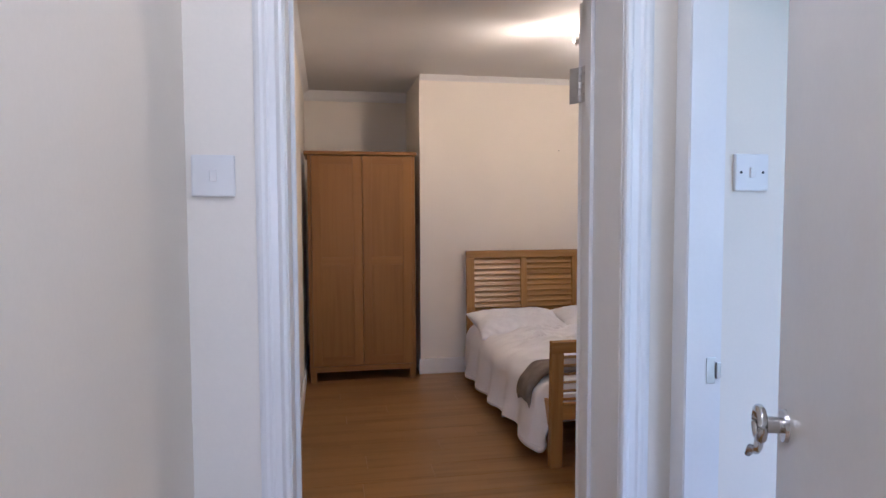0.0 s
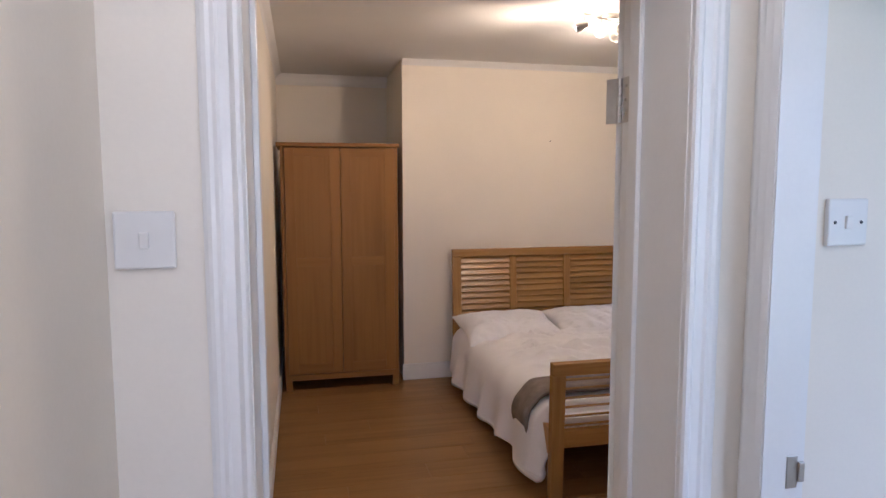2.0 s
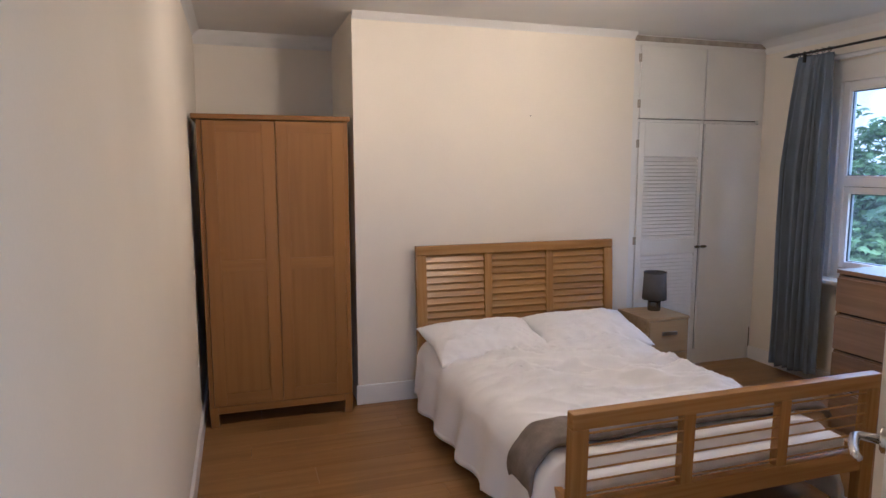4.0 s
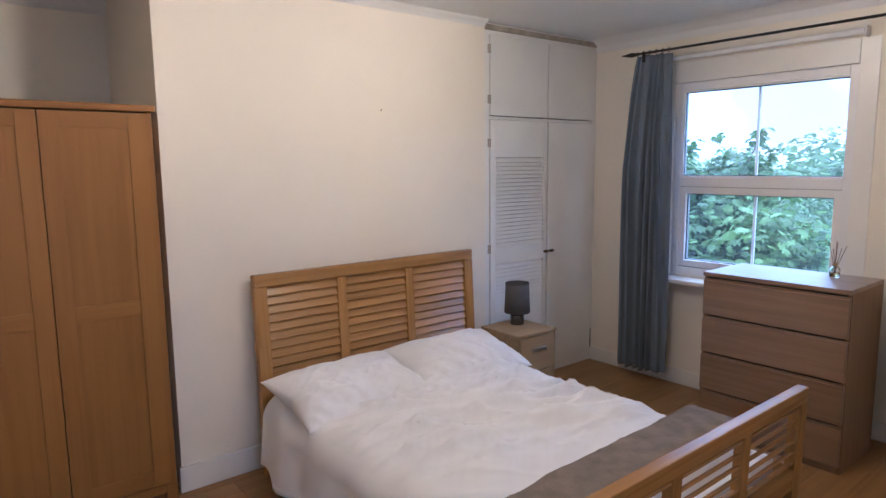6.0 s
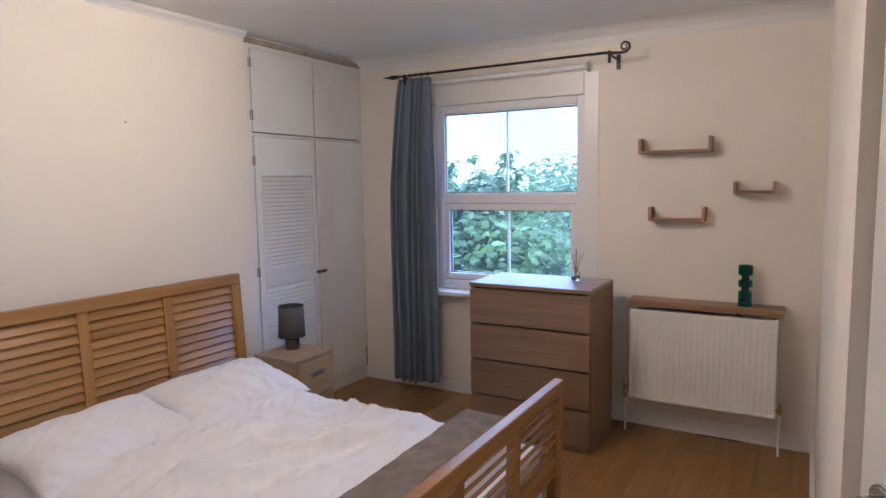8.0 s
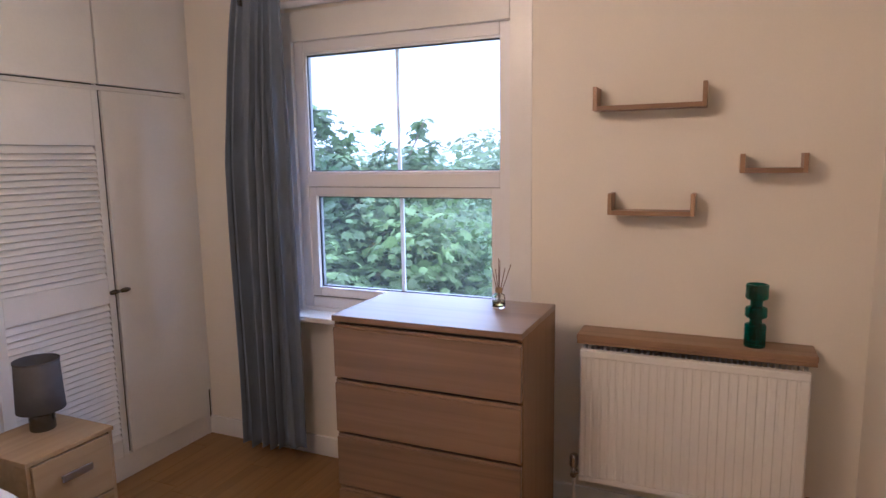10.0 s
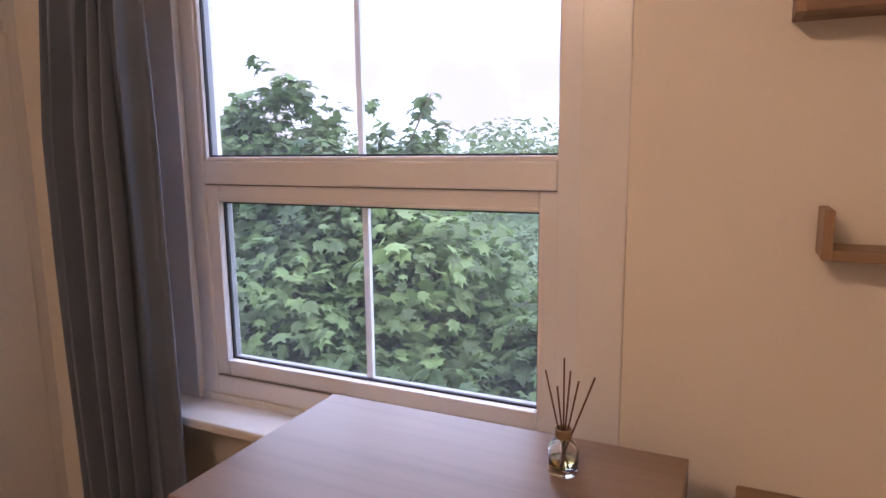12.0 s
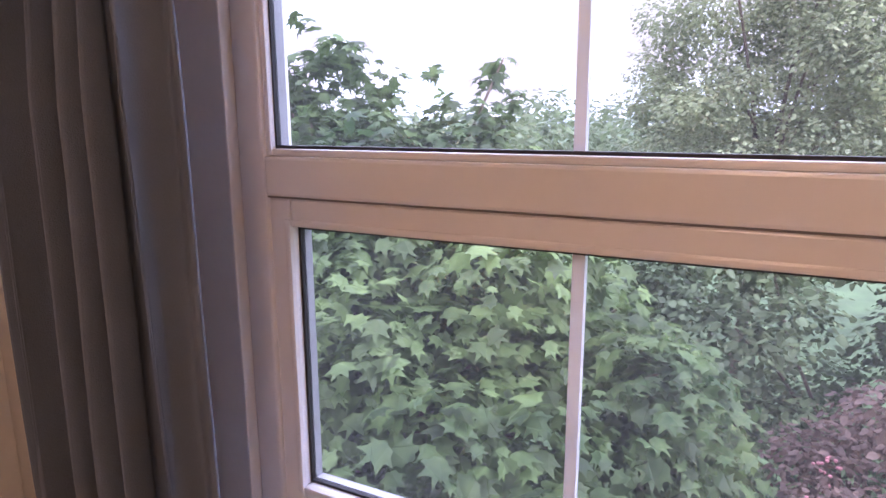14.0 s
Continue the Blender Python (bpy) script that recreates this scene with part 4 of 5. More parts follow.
# ---- chest of drawers ----
def chest():
    x0, x1, y0, y1, h = 3.712, 4.198, 3.243, 4.036, 1.0
    c = thing("chest_of_drawers", ((x0 + x1) / 2, (y0 + y1) / 2, 0), "pale oak veneer chest with four handleless drawers", "chest of drawers")
    side = wood("pale_oak_upright", (0.17, 0.101, 0.052), (0.25, 0.155, 0.083), 2, 0.4, 0.8, 0, 0.04)
    part("side_panel", boxed(x0 + 0.020, x1, y0, y0 + 0.022, 0, h - 0.024, bevel=0.0015), side, c)
    part("side_panel", boxed(x0 + 0.020, x1, y1 - 0.022, y1, 0, h - 0.024, bevel=0.0015), side, c)
    part("top", boxed(x0 - 0.002, x1, y0, y1, h - 0.024, h, bevel=0.002), PALE_OAK, c)
    part("back", boxed(x1 - 0.008, x1, y0 + 0.022, y1 - 0.022, 0.04, h - 0.024), PALE_OAK, c)
    # near-black block: shade in the drawer gaps comes from its colour
    part("carcass", boxed(x0 + 0.03, x1 - 0.008, y0 + 0.022, y1 - 0.022, 0.05, h - 0.03), DARK_GAP, c, "dark filling painted as shade between drawers")
    zs = 0.045
    for k in range(4):
        z0, z1 = zs + k * 0.2325, zs + k * 0.2325 + 0.219
        d = part("drawer", boxed(x0, x0 + 0.024, y0 + 0.004, y1 - 0.004, z0, z1 - 0.012, bevel=0.002), PALE_OAK, c)
        part("drawer_lip", boxed(x0 + 0.010, x0 + 0.024, y0 + 0.004, y1 - 0.004, z1 - 0.012, z1 - 0.001, bevel=0.001), PALE_OAK, d)
    part("plinth", boxed(x0 + 0.022, x0 + 0.034, y0 + 0.022, y1 - 0.022, 0, 0.042), PALE_OAK, c)
    return c


chest()

# ---- curtain and its pole ----
def curtain():
    c = thing("curtain", (4.19, 4.77, 0.1), "slate blue lined curtain gathered in folds beside the window", "curtain")
    bm = bmesh.new()
    n, m = 260, 60
    grid = []
    for j in range(m):
        v = j / (m - 1)
        z = 2.405 - v * 2.30
        left, right = 4.862 + 0.098 * min(1, v / 0.35) ** 0.7, 4.600 - 0.012 * v
        row = []
        for i in range(n):
            u = i / (n - 1)
            warp = u + (0.045 * math.sin(2 * math.pi * u * 1.5 + 0.6 * v) + 0.025 * math.sin(2.4 * v + u * 9)) * math.sin(math.pi * u)
            phase = warp * 2 * math.pi * 6.3 + 0.8
            deep = (0.012 + 0.027 * min(1, v * 3)) * (0.85 + 0.6 * noise.noise(Vector((u * 4, v * 0.8, 2)))) * (1 - 0.55 * u ** 5)
            wave = math.sin(phase) + 0.22 * math.sin(2 * phase + 0.7) + 0.16 * math.sin(3.1 * phase + 2 * v)
            x = 4.178 + 0.036 * u ** 2 + deep * wave + 0.007 * noise.noise(Vector((u * 6, v * 3, 7)))
            y = left + (right - left) * u + 0.017 * math.cos(phase) * min(1, v * 3) + 0.006 * noise.noise(Vector((u * 7, v * 4, 3)))
            row.append(bm.verts.new((x, y, z + (0.006 * math.sin(phase * 0.5) if j == m - 1 else 0))))
        grid.append(row)
    for j in range(m - 1):
        for i in range(n - 1):
            bm.faces.new((grid[j][i], grid[j][i + 1], grid[j + 1][i + 1], grid[j + 1][i]))
    cloth = part("cloth", bm, CURTAIN, c, smooth=True)
    mod = cloth.modifiers.new("thickness", "SOLIDIFY")
    mod.thickness = 0.004
    for k in range(6):
        y = 4.85 - k * 0.05
        pts = [(4.167 + 0.016 * math.sin(a), y, 2.420 + 0.016 * math.cos(a)) for a in [2 * math.pi * q / 14 for q in range(15)]]
        part("ring", tube(bmesh.new(), pts, 0.0022, 6), BLACK_IRON, c, "small black curtain ring")
    return c


curtain()
pole = thing("curtain_pole", (4.167, 4.08, 2.42), "black wrought iron curtain pole with a scrolled end", "curtain pole")
bm = bmesh.new()
tube(bm, [(4.167, 4.86, 2.423), (4.167, 3.30, 2.423)], 0.0085, 14)
part("bar", bm, BLACK_IRON, pole, smooth=True)
bm = bmesh.new()
tube(bm, [(4.167, 4.855, 2.423), (4.167, 4.90, 2.423), (4.167, 4.93, 2.424), (4.167, 4.985, 2.426)], [0.010, 0.017, 0.011, 0.003], 14)
part("finial", bm, BLACK_IRON, pole, "black spear finial", smooth=True)
bm = bmesh.new()
pts, rad = [(4.167, 3.305, 2.423), (4.167, 3.262, 2.417), (4.167, 3.222, 2.414)], [0.010, 0.010, 0.009]
for k in range(24):
    a = k * 0.39
    r = 0.034 * (1 - k / 34)
    pts.append((4.167, 3.182 - r * math.sin(a), 2.449 - r * math.cos(a)))
    rad.append(0.0085 * (1 - k / 40))
tube(bm, pts, rad, 10)
part("scroll", bm, BLACK_IRON, pole, "black iron scroll", smooth=True)
for y in (3.275, 4.80):
    bm = bmesh.new()
    box(bm, 4.16, WIN_X - 0.004, y - 0.006, y + 0.006, 2.405, 2.414)
    box(bm, WIN_X - 0.006, WIN_X - 0.001, y - 0.014, y + 0.014, 2.35, 2.445, bevel=0.001)
    box(bm, 4.158, 4.176, y - 0.008, y + 0.008, 2.36, 2.434, bevel=0.002)
    part("bracket", bm, BLACK_IRON, pole)

# ---- wall shelves ----
def shelf(y0, y1, z0, z1, label):
    x0 = 4.278
    s = thing("wall_shelf", (4.33, (y0 + y1) / 2, z0), label, "shelf", "small wall shelves")
    part("board", boxed(x0, WIN_X - 0.002, y0 + 0.016, y1 - 0.016, z0, z0 + 0.018, bevel=0.0015), SHELF_OAK, s)
    for y in (y0, y1 - 0.016):
        part("end", boxed(x0, WIN_X - 0.002, y, y + 0.016, z0, z1, bevel=0.0015), SHELF_UP, s)
    return s


SHELF_UP = wood("shelf_oak_upright", (0.24, 0.145, 0.075), (0.36, 0.23, 0.13), 2, 0.42, 1.0, 0, 0.08)
shelf(2.688, 3.118, 1.797, 1.892, "long empty oak wall shelf with upturned ends")
shelf(2.716, 3.05, 1.374, 1.462, "medium empty oak wall shelf with upturned ends")
shelf(2.337, 2.562, 1.543, 1.615, "short empty oak wall shelf with upturned ends")

# ---- radiator ----
def radiator():
    y0, y1, z0, z1 = 2.292, 3.135, 0.235, 0.815
    r = thing("radiator", (4.2440, (y0 + y1) / 2, z0), "white enamelled panel radiator with pipes and valves", "radiator")
    pitch = (y1 - y0 - 0.03) / 25
    outline = [(4.2260, y0), (4.1960, y0), (4.1900, y0 + 0.006)]
    y = y0 + 0.015
    for k in range(25):
        outline += [(4.1900, y), (4.1900, y + pitch * 0.55), (4.1928, y + pitch * 0.68), (4.1928, y + pitch * 0.88)]
        y += pitch
    outline += [(4.1900, y1 - 0.008), (4.1960, y1), (4.2260, y1)]
    bm = prism(bmesh.new(), outline, 2, z0 + 0.028, z1 - 0.03)
    part("front_panel", bm, RADIATOR, r)
    for a, b in ((z0, z0 + 0.028), (z1 - 0.03, z1)):
        part("seam", boxed(4.1895, 4.2260, y0, y1, a, b, bevel=0.006), RADIATOR, r)
    part("side_cover", boxed(4.2265, 4.2990, y0 + 0.002, y0 + 0.006, z0 + 0.02, z1), RADIATOR, r)
    part("side_cover", boxed(4.2265, 4.2990, y1 - 0.006, y1 - 0.002, z0 + 0.02, z1), RADIATOR, r)
    bm = bmesh.new()
    for k in range(40):
        y = y0 + 0.012 + k * (y1 - y0 - 0.024) / 39
        box(bm, 4.2270, 4.2980, y - 0.003, y + 0.003, z1 - 0.018, z1 - 0.004)
    part("top_grille", bm, RADIATOR, r)
    part("convector", boxed(4.2265, 4.2980, y0 + 0.008, y1 - 0.008, z0 + 0.03, z1 - 0.03), RADIATOR, r)
    for y in (y0 + 0.15, y1 - 0.15):
        part("bracket", boxed(4.2980, WIN_X, y - 0.02, y + 0.02, z0 + 0.05, z1 - 0.05), RADIATOR, r)
    bm = bmesh.new()
    rod(bm, (4.2340, y1 + 0.028, 0.0), (4.2340, y1 + 0.028, 0.235), 0.0075)
    left = part("pipe", bm, RADIATOR, r, "white painted pipe")
    bm = bmesh.new()
    lathe(bm, [(0.012, 0.225), (0.014, 0.232), (0.014, 0.262), (0.011, 0.268), (0.017, 0.275), (0.019, 0.282), (0.019, 0.318), (0.015, 0.33), (0.004, 0.333)], 4.2340, y1 + 0.028, 16)
    rod(bm, (4.2340, y1 + 0.04, 0.25), (4.2340, y1 - 0.01, 0.25), 0.011)
    rod(bm, (4.2040, y1 + 0.028, 0.248), (4.2340, y1 + 0.028, 0.248), 0.010)
    part("valve", bm, CHROME, r, "worn chrome radiator valve")
    bm = bmesh.new()
    rod(bm, (4.2340, y0 - 0.02, 0.0), (4.2340, y0 - 0.02, 0.27), 0.0075)
    part("pipe", bm, RADIATOR, r, "white painted pipe")
    bm = bmesh.new()
    lathe(bm, [(0.010, 0.255), (0.012, 0.26), (0.012, 0.29), (0.009, 0.30), (0.009, 0.315), (0.003, 0.318)], 4.2340, y0 - 0.02, 14)
    rod(bm, (4.2340, y0 - 0.03, 0.278), (4.2340, y0 + 0.006, 0.278), 0.009)
    part("valve", bm, BRASS, r, "small brass lockshield valve")
    return r


radiator()
rs = thing("radiator_shelf", (4.28, 2.71, 0.845), "brown oak shelf fixed over the radiator", "shelf")
part("board", boxed(4.222, WIN_X, 2.268, 3.158, 0.848, 0.873, bevel=0.006), SHELF_OAK, rs)
part("front_lip", boxed(4.224, 4.240, 2.270, 3.156, 0.832, 0.849, bevel=0.004), SHELF_OAK, rs)
part("bracket", boxed(4.25, WIN_X, 2.5, 2.52, 0.818, 0.848), DARK_GAP, rs)
part("bracket", boxed(4.25, WIN_X, 2.9, 2.92, 0.818, 0.848), DARK_GAP, rs)

# ---- vase ----
bm = lathe(bmesh.new(), [(0.037, 0.873), (0.039, 0.876), (0.039, 0.956), (0.036, 0.962), (0.023, 0.966), (0.022, 0.984), (0.036, 0.989), (0.040, 0.994), (0.040, 1.024), (0.036, 1.029),
                         (0.022, 1.034), (0.022, 1.054), (0.036, 1.060), (0.041, 1.066), (0.041, 1.116), (0.038, 1.119), (0.033, 1.119), (0.032, 1.075), (0.018, 1.05), (0.018, 0.9)], 4.295, 2.480, 16)
solid("vase", bm, TEAL, "teal green stepped glass vase on the radiator shelf", "vase")

# ---- reed diffuser ----
DX, DY, DZ = 4.055, 3.445, 1.0
df = thing("reed_diffuser", (DX, DY, DZ), "small glass reed diffuser bottle on the oak chest", "reed diffuser")
part("bottle", lathe(bmesh.new(), [(0.024, DZ + 0.0005), (0.027, DZ + 0.004), (0.027, DZ + 0.045), (0.023, DZ + 0.056), (0.013, DZ + 0.064), (0.012, DZ + 0.075), (0.0095, DZ + 0.075), (0.010, DZ + 0.062), (0.020, DZ + 0.052), (0.0235, DZ + 0.044), (0.0235, DZ + 0.008), (0.004, DZ + 0.006)], DX, DY, 28), CLEAR, df, smooth=True)
part("oil", lathe(bmesh.new(), [(0.022, DZ + 0.0085), (0.0232, DZ + 0.010), (0.0232, DZ + 0.028), (0.003, DZ + 0.0285)], DX, DY, 24), OIL, df, smooth=True)
part("collar", lathe(bmesh.new(), [(0.0135, DZ + 0.0655), (0.0150, DZ + 0.067), (0.0150, DZ + 0.082), (0.0135, DZ + 0.084), (0.0125, DZ + 0.084), (0.0125, DZ + 0.0655)], DX, DY, 24), BRASS, df, "pale metal collar")
for k, (a, t) in enumerate(((0.3, 0.10), (1.5, 0.16), (2.6, 0.08), (3.6, 0.20), (4.7, 0.24), (5.6, 0.14))):
    bm = bmesh.new()
    tip = Vector((DX + math.cos(a) * t * 0.22, DY + math.sin(a) * t * 0.22, DZ + 0.205 - 0.02 * (k % 3)))
    rod(bm, (DX - math.cos(a) * 0.007, DY - math.sin(a) * 0.007, DZ + 0.012), tip, 0.0016, segments=8)
    part("reed", bm, REED, df)

# ---- ceiling lamp ----
LAMP_X, LAMP_Y = 2.02, 3.82
cl = thing("ceiling_spotlight", (LAMP_X, LAMP_Y, CEIL), "brushed metal ceiling light with four lit spot heads", "ceiling light")
bm = bmesh.new()
lathe(bm, [(0.055, CEIL - 0.028), (0.062, CEIL - 0.022), (0.064, CEIL - 0.0005)], LAMP_X, LAMP_Y, 32)
part("ceiling_rose", bm, NICKEL, cl)
ARM = 0.26
bm = bmesh.new()
bar = Vector((math.cos(0.5), math.sin(0.5), 0))
tube(bm, [Vector((LAMP_X, LAMP_Y, CEIL - 0.03)) + bar * s for s in (-ARM, -0.1, 0.1, ARM)], 0.008, 12)
part("bar", bm, NICKEL, cl, smooth=True)
for s, aim, share in ((-0.25, (-0.9, 0.62, -0.16), 0.85), (-0.085, (-0.45, -0.6, -0.4), 0.6), (0.085, (0.12, 0.95, -0.10), 0.36), (0.25, (0.8, -0.6, -0.22), 0.56)):
    base = Vector((LAMP_X, LAMP_Y, CEIL - 0.038)) + bar * s
    aim = Vector(aim).normalized()
    knuckle = base + Vector((0, 0, -0.055))
    bm = bmesh.new()
    rod(bm, base, knuckle, 0.006)
    bmesh.ops.create_uvsphere(bm, u_segments=14, v_segments=8, radius=0.013, matrix=Matrix.Translation(knuckle))
    rod(bm, knuckle - aim * 0.02, knuckle + aim * 0.035, 0.022, 0.033, 24, caps=False)
    rod(bm, knuckle + aim * 0.035, knuckle + aim * 0.046, 0.034, 0.034, 24, caps=False)
    rod(bm, knuckle - aim * 0.028, knuckle - aim * 0.02, 0.014, 0.022, 24)
    head = part("spot_head", bm, NICKEL, cl)
    bm = bmesh.new()
    bmesh.ops.create_uvsphere(bm, u_segments=16, v_segments=10, radius=0.024, matrix=Matrix.Translation(knuckle + aim * 0.032))
    part("bulb", bm, BULB, head, "glowing warm bulb", smooth=True)
    lamp = bpy.data.lights.new("spot_glow", "POINT")
    lamp.energy, lamp.color, lamp.shadow_soft_size = GLOW_WATTS, SPOT_COLOUR, 0.11
    new("spot_glow", lamp).location = knuckle + aim * 0.085
    beam = bpy.data.lights.new("spot_beam", "SPOT")
    beam.energy, beam.color, beam.shadow_soft_size, beam.spot_size, beam.spot_blend = BEAM_WATTS * share, SPOT_COLOUR, 0.10, radians(105), 0.9
    new("spot_beam", beam).matrix_world = look(knuckle + aim * 0.075, knuckle + aim)

# an added, unseen round lamp on the hall ceiling, which lights the white doors
hl = thing("hall_fill_light", (0.42, 0.30, CEIL), "round white hall ceiling light, added out of view, lit", "ceiling light")
part("base", lathe(bmesh.new(), [(0.07, CEIL - 0.02), (0.075, CEIL - 0.0005)], 0.42, 0.30, 28), PLASTIC, hl)
part("globe", lathe(bmesh.new(), [(0.02, CEIL - 0.10), (0.055, CEIL - 0.088), (0.075, CEIL - 0.055), (0.068, CEIL - 0.021)], 0.42, 0.30, 28), HALL_GLOBE, hl, smooth=True)
lamp = bpy.data.lights.new("hall_fill_glow", "POINT")
lamp.energy, lamp.color, lamp.shadow_soft_size = HALL_WATTS, HALL_COLOUR, 0.07
new("hall_fill_glow", lamp).location = (0.42, 0.30, CEIL - 0.20)

# ---- outside ----
GROUND = -3.3
bm = bmesh.new()
box(bm, WIN_X, OUT_X, -2.5, 6.05, GROUND, -0.0005)
solid("wall_outer_lower", bm, RENDER, "white painted outer wall below the window", "wall", kind="structure")
bm = bmesh.new()
v = [bm.verts.new(p) for p in ((-900, -2500, GROUND), (3500, -2500, GROUND), (3500, 2500, GROUND), (-900, 2500, GROUND))]
bm.faces.new(v)
solid("ground", bm, GRASS, "rough green garden ground", "ground", kind="structure")


def outline_leaf(kind):
    if kind == "maple":
        half = [(90, 1.0), (74, 0.52), (58, 0.60), (44, 0.92), (30, 0.52), (14, 0.50), (0, 0.74), (-22, 0.40), (-50, 0.42)]
    else:
        half = [(90, 1.0), (55, 0.62), (10, 0.45), (-45, 0.5)]
    pts = [(r * math.cos(radians(a)), r * math.sin(radians(a))) for a, r in half]
    return np.array(pts + [(0.0, -0.30)] + [(-x, y) for x, y in pts[::-1][:-1]])


def leaf_mesh(name, centres, outward, size, kind, mat, seed, droop=0.5):
    """Many single leaves in one mesh, each turned mostly along the given outward way."""
    r = np.random.RandomState(seed)
    shape = outline_leaf(kind)
    n, k = len(centres), len(shape)
    normal = outward * 0.5 + r.normal(0, 0.38, (n, 3)) + np.array((0, 0, 0.8))
    normal /= np.linalg.norm(normal, axis=1, keepdims=True)
    tip = outward * 0.4 + r.normal(0, 0.5, (n, 3)) - np.array((0, 0, droop))
    tip -= normal * np.sum(tip * normal, axis=1, keepdims=True)
    tip /= np.linalg.norm(tip, axis=1, keepdims=True) + 1e-9
    side = np.cross(tip, normal)
    scale = size * r.uniform(0.42, 1.15, n)
    fold = -np.abs(shape[:, 0]) * 0.22
    verts = (centres[:, None, :] + scale[:, None, None] * (side[:, None, :] * shape[None, :, :1] + tip[:, None, :] * shape[None, :, 1:2]
             + normal[:, None, :] * (fold[None, :, None] - 0.12 * shape[None, :, 1:2] ** 2)))
    faces = np.arange(n * k).reshape(n, k)
    me = bpy.data.meshes.new(name)
    me.from_pydata(verts.reshape(-1, 3).tolist(), [], faces.tolist())
    me.materials.append(mat)
    return me


def lumps(r, centre, radii, count, size, low=-0.6):
    """Clump centres over an ellipsoid: rows of x, y, z, radius."""
    d = r.normal(0, 1, (count * 3, 3))
    d /= np.linalg.norm(d, axis=1, keepdims=True)
    d = d[d[:, 2] > low][:count]
    where = np.array(centre) + d * np.array(radii) * r.uniform(0.72, 1.0, (len(d), 1))
    return np.c_[where, size * r.uniform(0.65, 1.3, len(d))]


def on_lumps(r, clumps, per):
    spots, outs = [], []
    for x, y, z, s in clumps:
        n = max(6, int(per * (s / clumps[:, 3].mean()) ** 2))
        d = r.normal(0, 1, (n, 3))
        d /= np.linalg.norm(d, axis=1, keepdims=True)
        spots.append(np.array((x, y, z)) + d * s * np.array((1, 1, 0.8)) * r.uniform(0.45, 1.05, (n, 1)))
        outs.append(d)
    return np.vstack(spots), np.vstack(outs)


def tree(name, base, clumps, per, size, kind, mat, seed, label, trunk_r, category="tree", droop=0.5, limbs=14):
    r = np.random.RandomState(seed)
    t = thing(name, base, label, category)
    bm = bmesh.new()
    top = clumps[:, :3].mean(axis=0)
    fork = Vector((base[0] * 0.6 + top[0] * 0.4, base[1] * 0.6 + top[1] * 0.4, base[2] + (top[2] - base[2]) * 0.6))
    tube(bm, [Vector(base), Vector(base).lerp(fork, 0.5) + Vector((0.04, -0.05, 0)), fork], [trunk_r * 1.25, trunk_r, trunk_r * 0.8], 12)
    part("trunk", bm, BARK, t, smooth=True)
    for x, y, z, s in clumps[:: max(1, len(clumps) // limbs)]:
        bm = bmesh.new()
        end = Vector((x, y, z))
        mid = fork.lerp(end, 0.5) + Vector(r.normal(0, 0.12, 3)) + Vector((0, 0, 0.12))
        tube(bm, [fork, mid, end, end + (end - mid) * 0.04], [trunk_r * 0.4, trunk_r * 0.24, trunk_r * 0.12, 0.004], 7)
        part("limb", bm, BARK, t, smooth=True)
    spots, outs = on_lumps(r, clumps, per)
    me = leaf_mesh("crown", spots, outs, size, kind, mat, seed + 1, droop)
    ob = new("crown", me)
    ob.parent, ob.matrix_parent_inverse = t, Matrix.Translation(base).inverted()
    tagged(ob, kind="stuff")
    return t


r = np.random.RandomState(11)
maple = np.vstack([lumps(r, (7.15, 6.30, -0.95), (1.9, 2.45, 2.2), 200, 0.44), lumps(r, (6.35, 5.75, -0.1), (0.8, 0.9, 0.8), 30, 0.36), lumps(r, (7.5, 6.75, 0.95), (0.75, 0.95, 0.85), 34, 0.34, -0.2),
                   lumps(r, (7.62, 6.95, 1.52), (0.45, 0.62, 0.62), 26, 0.21, -0.4), lumps(r, (8.0, 6.0, 1.25), (0.35, 0.42, 0.40), 12, 0.22, -0.4),
                   np.array([(7.52, 7.0, 2.02, 0.13), (7.5, 7.03, 2.3, 0.12), (7.55, 6.62, 2.08, 0.14), (7.5, 6.78, 2.12, 0.13), (8.0, 6.2, 1.95, 0.12), (8.02, 6.12, 1.72, 0.15),
                             (8.2, 5.75, 2.0, 0.12), (8.22, 5.9, 1.88, 0.12), (8.2, 5.62, 1.75, 0.14), (8.1, 5.85, 1.55, 0.26), (8.1, 5.55, 1.2, 0.36)])])
tree("maple_tree", (7.6, 6.5, GROUND), maple, 105, 0.108, "maple", MAPLE, 21, "leafy green maple tree close outside the window", 0.075, limbs=40)
side_tree = np.vstack([lumps(r, (16.2, 3.7, 2.2), (2.6, 2.5, 3.4), 190, 0.55, -0.95), lumps(r, (16.0, 3.6, 1.6), (1.4, 1.4, 2.4), 60, 0.6, -0.95)])
tree("garden_tree", (16.2, 4.2, GROUND), side_tree, 330, 0.068, "oval", GARDEN, 31, "small-leaved green garden tree with a loose crown", 0.12)
shrub = lumps(r, (10.4, 3.1, -0.75), (1.4, 2.5, 1.9), 150, 0.44, -0.8)
tree("garden_shrub", (10.4, 3.1, GROUND), shrub, 170, 0.075, "oval", SHRUB, 41, "dense dark green garden shrub", 0.06, "shrub")
red = lumps(r, (7.75, 2.95, -0.95), (0.85, 1.0, 1.0), 74, 0.26, -0.7)
bush = tree("russet_shrub", (7.75, 3.1, GROUND), red, 150, 0.045, "oval", RED_LEAF, 51, "russet leaved shrub with pink flower heads", 0.05, "shrub")
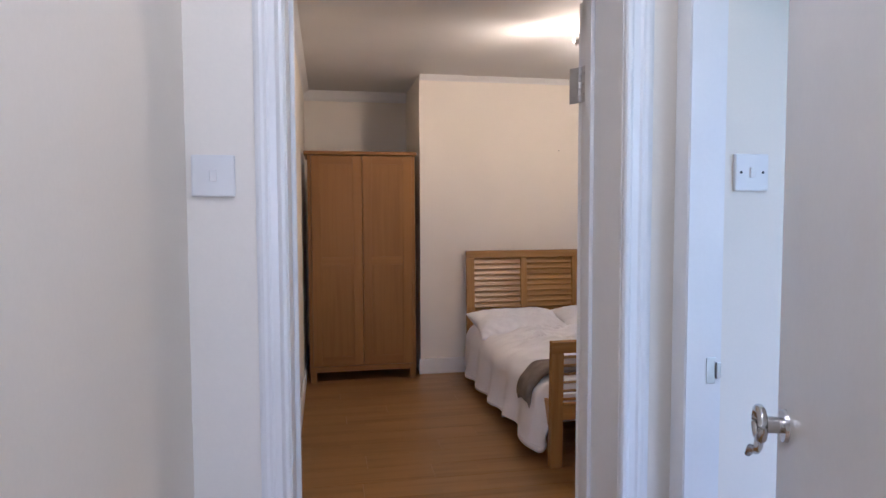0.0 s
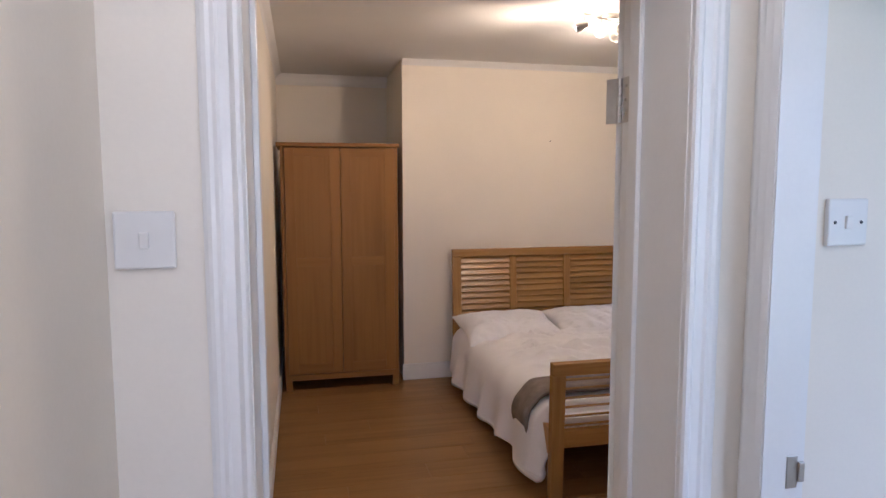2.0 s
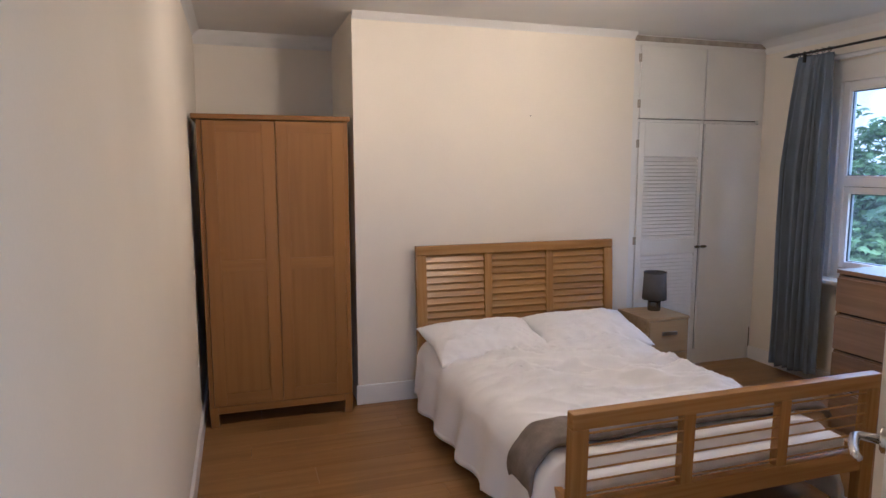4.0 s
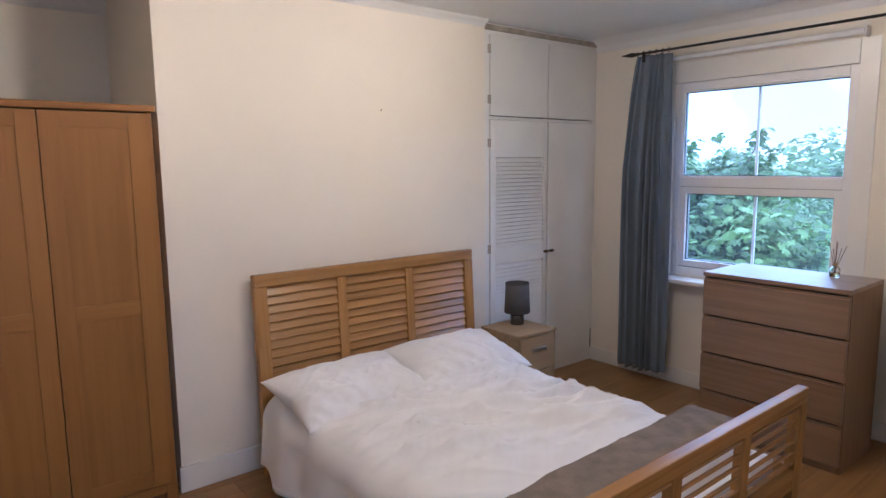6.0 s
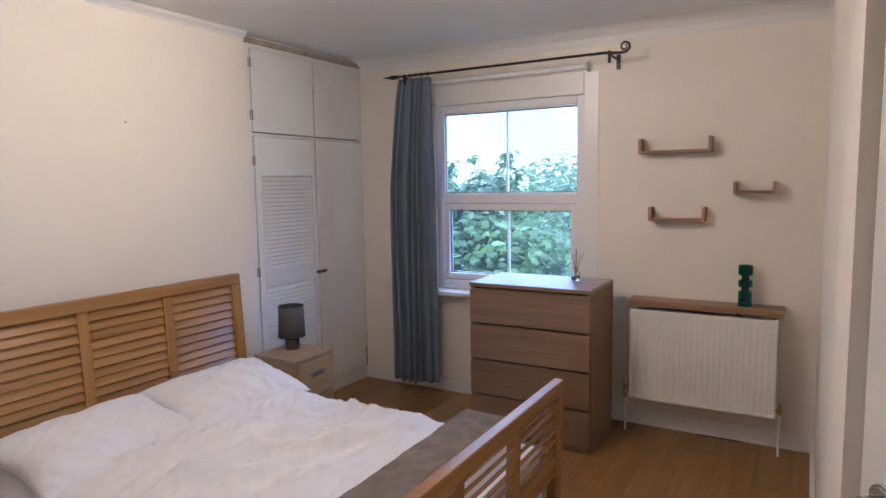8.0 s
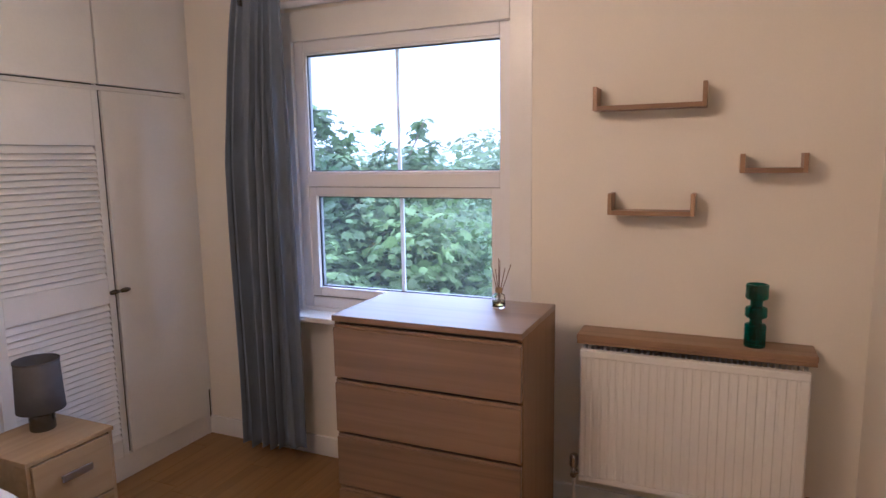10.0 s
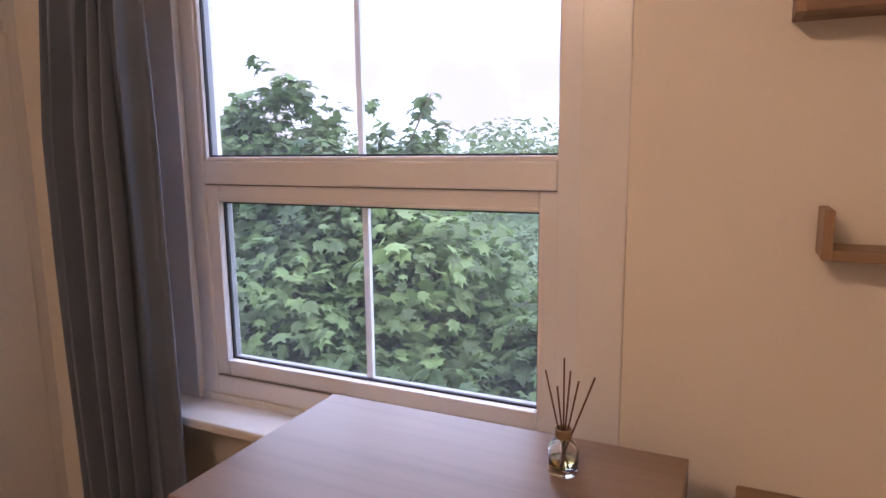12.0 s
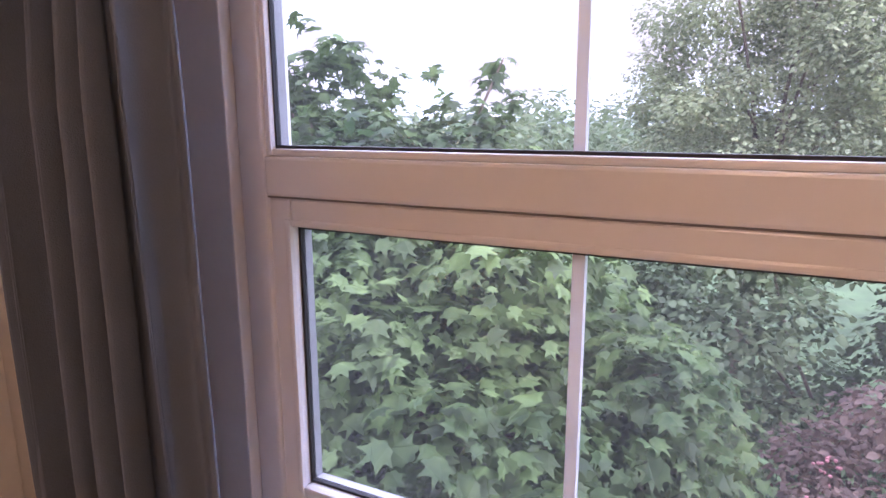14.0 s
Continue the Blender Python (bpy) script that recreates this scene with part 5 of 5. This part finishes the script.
for k in range(5):
    bm = bmesh.new()
    c = Vector((7.25, 3.15, -0.25)) + Vector((r.uniform(-0.4, 0.3), r.uniform(-0.6, 0.5), r.uniform(-0.35, 0.05)))
    for q in range(16):
        d = Vector(r.normal(0, 0.045, 3))
        bmesh.ops.create_icosphere(bm, subdivisions=1, radius=0.012, matrix=Matrix.Translation(c + d))
    part("flower_head", bm, PINK, bush, "small pink flower head")
low = np.vstack([lumps(r, (11.5, 8.5, -2.2), (1.6, 5.5, 1.1), 90, 0.5, -0.3), lumps(r, (11.0, -1.0, -2.0), (1.6, 3.5, 1.5), 60, 0.5, -0.3), lumps(r, (20, 10, -1.6), (2.5, 14, 1.7), 110, 0.8, -0.3)])
spots, outs = on_lumps(r, low, 70)
hedge = new("hedge", leaf_mesh("hedge", spots, outs, 0.11, "oval", SHRUB, 61))
tagged(hedge, "mixed green hedge and undergrowth across the gardens", "hedge", kind="stuff")
far = []
for k in range(70):
    a = radians(-38 + 110 * k / 69 + r.uniform(-1, 1))
    dist = r.uniform(38, 95)
    h = r.uniform(4.6, 7.0) * (0.75 + dist / 190)
    far.append((dist * math.cos(a), 4 + dist * math.sin(a), GROUND + h * 0.55, h * 0.62))
far = np.array(far)
spots, outs = on_lumps(r, far, 420)
woods = new("far_woods", leaf_mesh("far_woods", spots, outs, 0.5, "oval", FAR_LEAF, 71))
tagged(woods, "hazy green line of distant trees", "woods", kind="stuff")
# far ridge; distance haze is put into its pale grey-green colour
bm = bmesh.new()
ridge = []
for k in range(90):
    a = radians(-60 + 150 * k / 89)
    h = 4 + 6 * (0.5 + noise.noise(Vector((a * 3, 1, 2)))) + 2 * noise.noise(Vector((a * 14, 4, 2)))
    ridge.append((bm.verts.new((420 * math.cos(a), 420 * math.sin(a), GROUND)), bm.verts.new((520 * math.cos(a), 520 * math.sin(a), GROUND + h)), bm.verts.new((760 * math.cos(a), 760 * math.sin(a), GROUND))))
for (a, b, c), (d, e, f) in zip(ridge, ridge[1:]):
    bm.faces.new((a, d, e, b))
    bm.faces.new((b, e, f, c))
solid("backdrop", bm, HILL, "far hills with haze painted into their pale colour", "hills", kind="structure", smooth=True)

# a small nail left in the wall over the bed
bm = bmesh.new()
rod(bm, (2.27, BED_Y, 1.98), (2.27, BED_Y - 0.012, 1.983), 0.002, segments=8)
rod(bm, (2.27, BED_Y - 0.012, 1.983), (2.27, BED_Y - 0.0135, 1.9833), 0.0032, segments=10)
solid("nail", bm, BLACK_IRON, "small dark nail standing out of the white wall", "nail")

# ---- floor ----
bm = boxed(-1.7, 1.13, -2.5, 0.1, -0.2, -0.011)
box(bm, -0.2, OUT_X - 0.02, 0.1, 6.35, -0.2, -0.011)
box(bm, 1.13, OUT_X - 0.02, -0.7, 0.1, -0.2, -0.011)
floor = solid("floor", bm, DARK_GAP, "warm oak laminate floor in long boards", "floor", kind="structure")
plank_meshes = {}
rng = random.Random(4)
rows = int((6.3 + 2.4) / 0.192)
for r in range(rows):
    y = -2.42 + r * 0.192
    x = -1.6 - rng.uniform(0, 1.2)
    while x < WIN_X:
        a, b = max(x, -0.18 if y > 0.0 else -1.6), min(x + 1.285, 1.1 if y < -0.62 else WIN_X + 0.02)
        x += 1.285
        if b - a < 0.06:
            continue
        if y < -0.6 and a > 1.1:
            continue
        size = round(b - a, 3)
        if size not in plank_meshes:
            bm = bmesh.new()
            made = box(bm, 0.0005, size - 0.0005, 0.0005, 0.1915, -0.011, 0.0)
            top = [e for e in bm.edges if all(v.co.z > -0.001 for v in e.verts)]
            bmesh.ops.bevel(bm, geom=top, offset=0.0011, segments=1, affect="EDGES")
            plank_meshes[size] = mesh_of("plank", bm, LAMINATE)
        p = new("plank", plank_meshes[size])
        p.parent, p.location = floor, (a, y, 0)
floor_2 = solid("floor_next_room", boxed(1.1, OUT_X - 0.02, -0.7, -0.52, -0.011, -0.004), LAMINATE, "oak laminate floor of the side room", "floor", kind="structure")

part("open_gap", boxed(4.352, 4.3685, 2.47, 2.74, 0.0004, 0.0035), DARK_GAP, floor, "dark open gap along the wall")
bm = bmesh.new()
rod(bm, (WIN_X - 0.016, 2.74, 0.075), (WIN_X - 0.021, 2.74, 0.075), 0.032, 0.028, 24)
solid("pipe_cover", bm, GLOSS, "small round white plate on the skirting board", "wall plate")
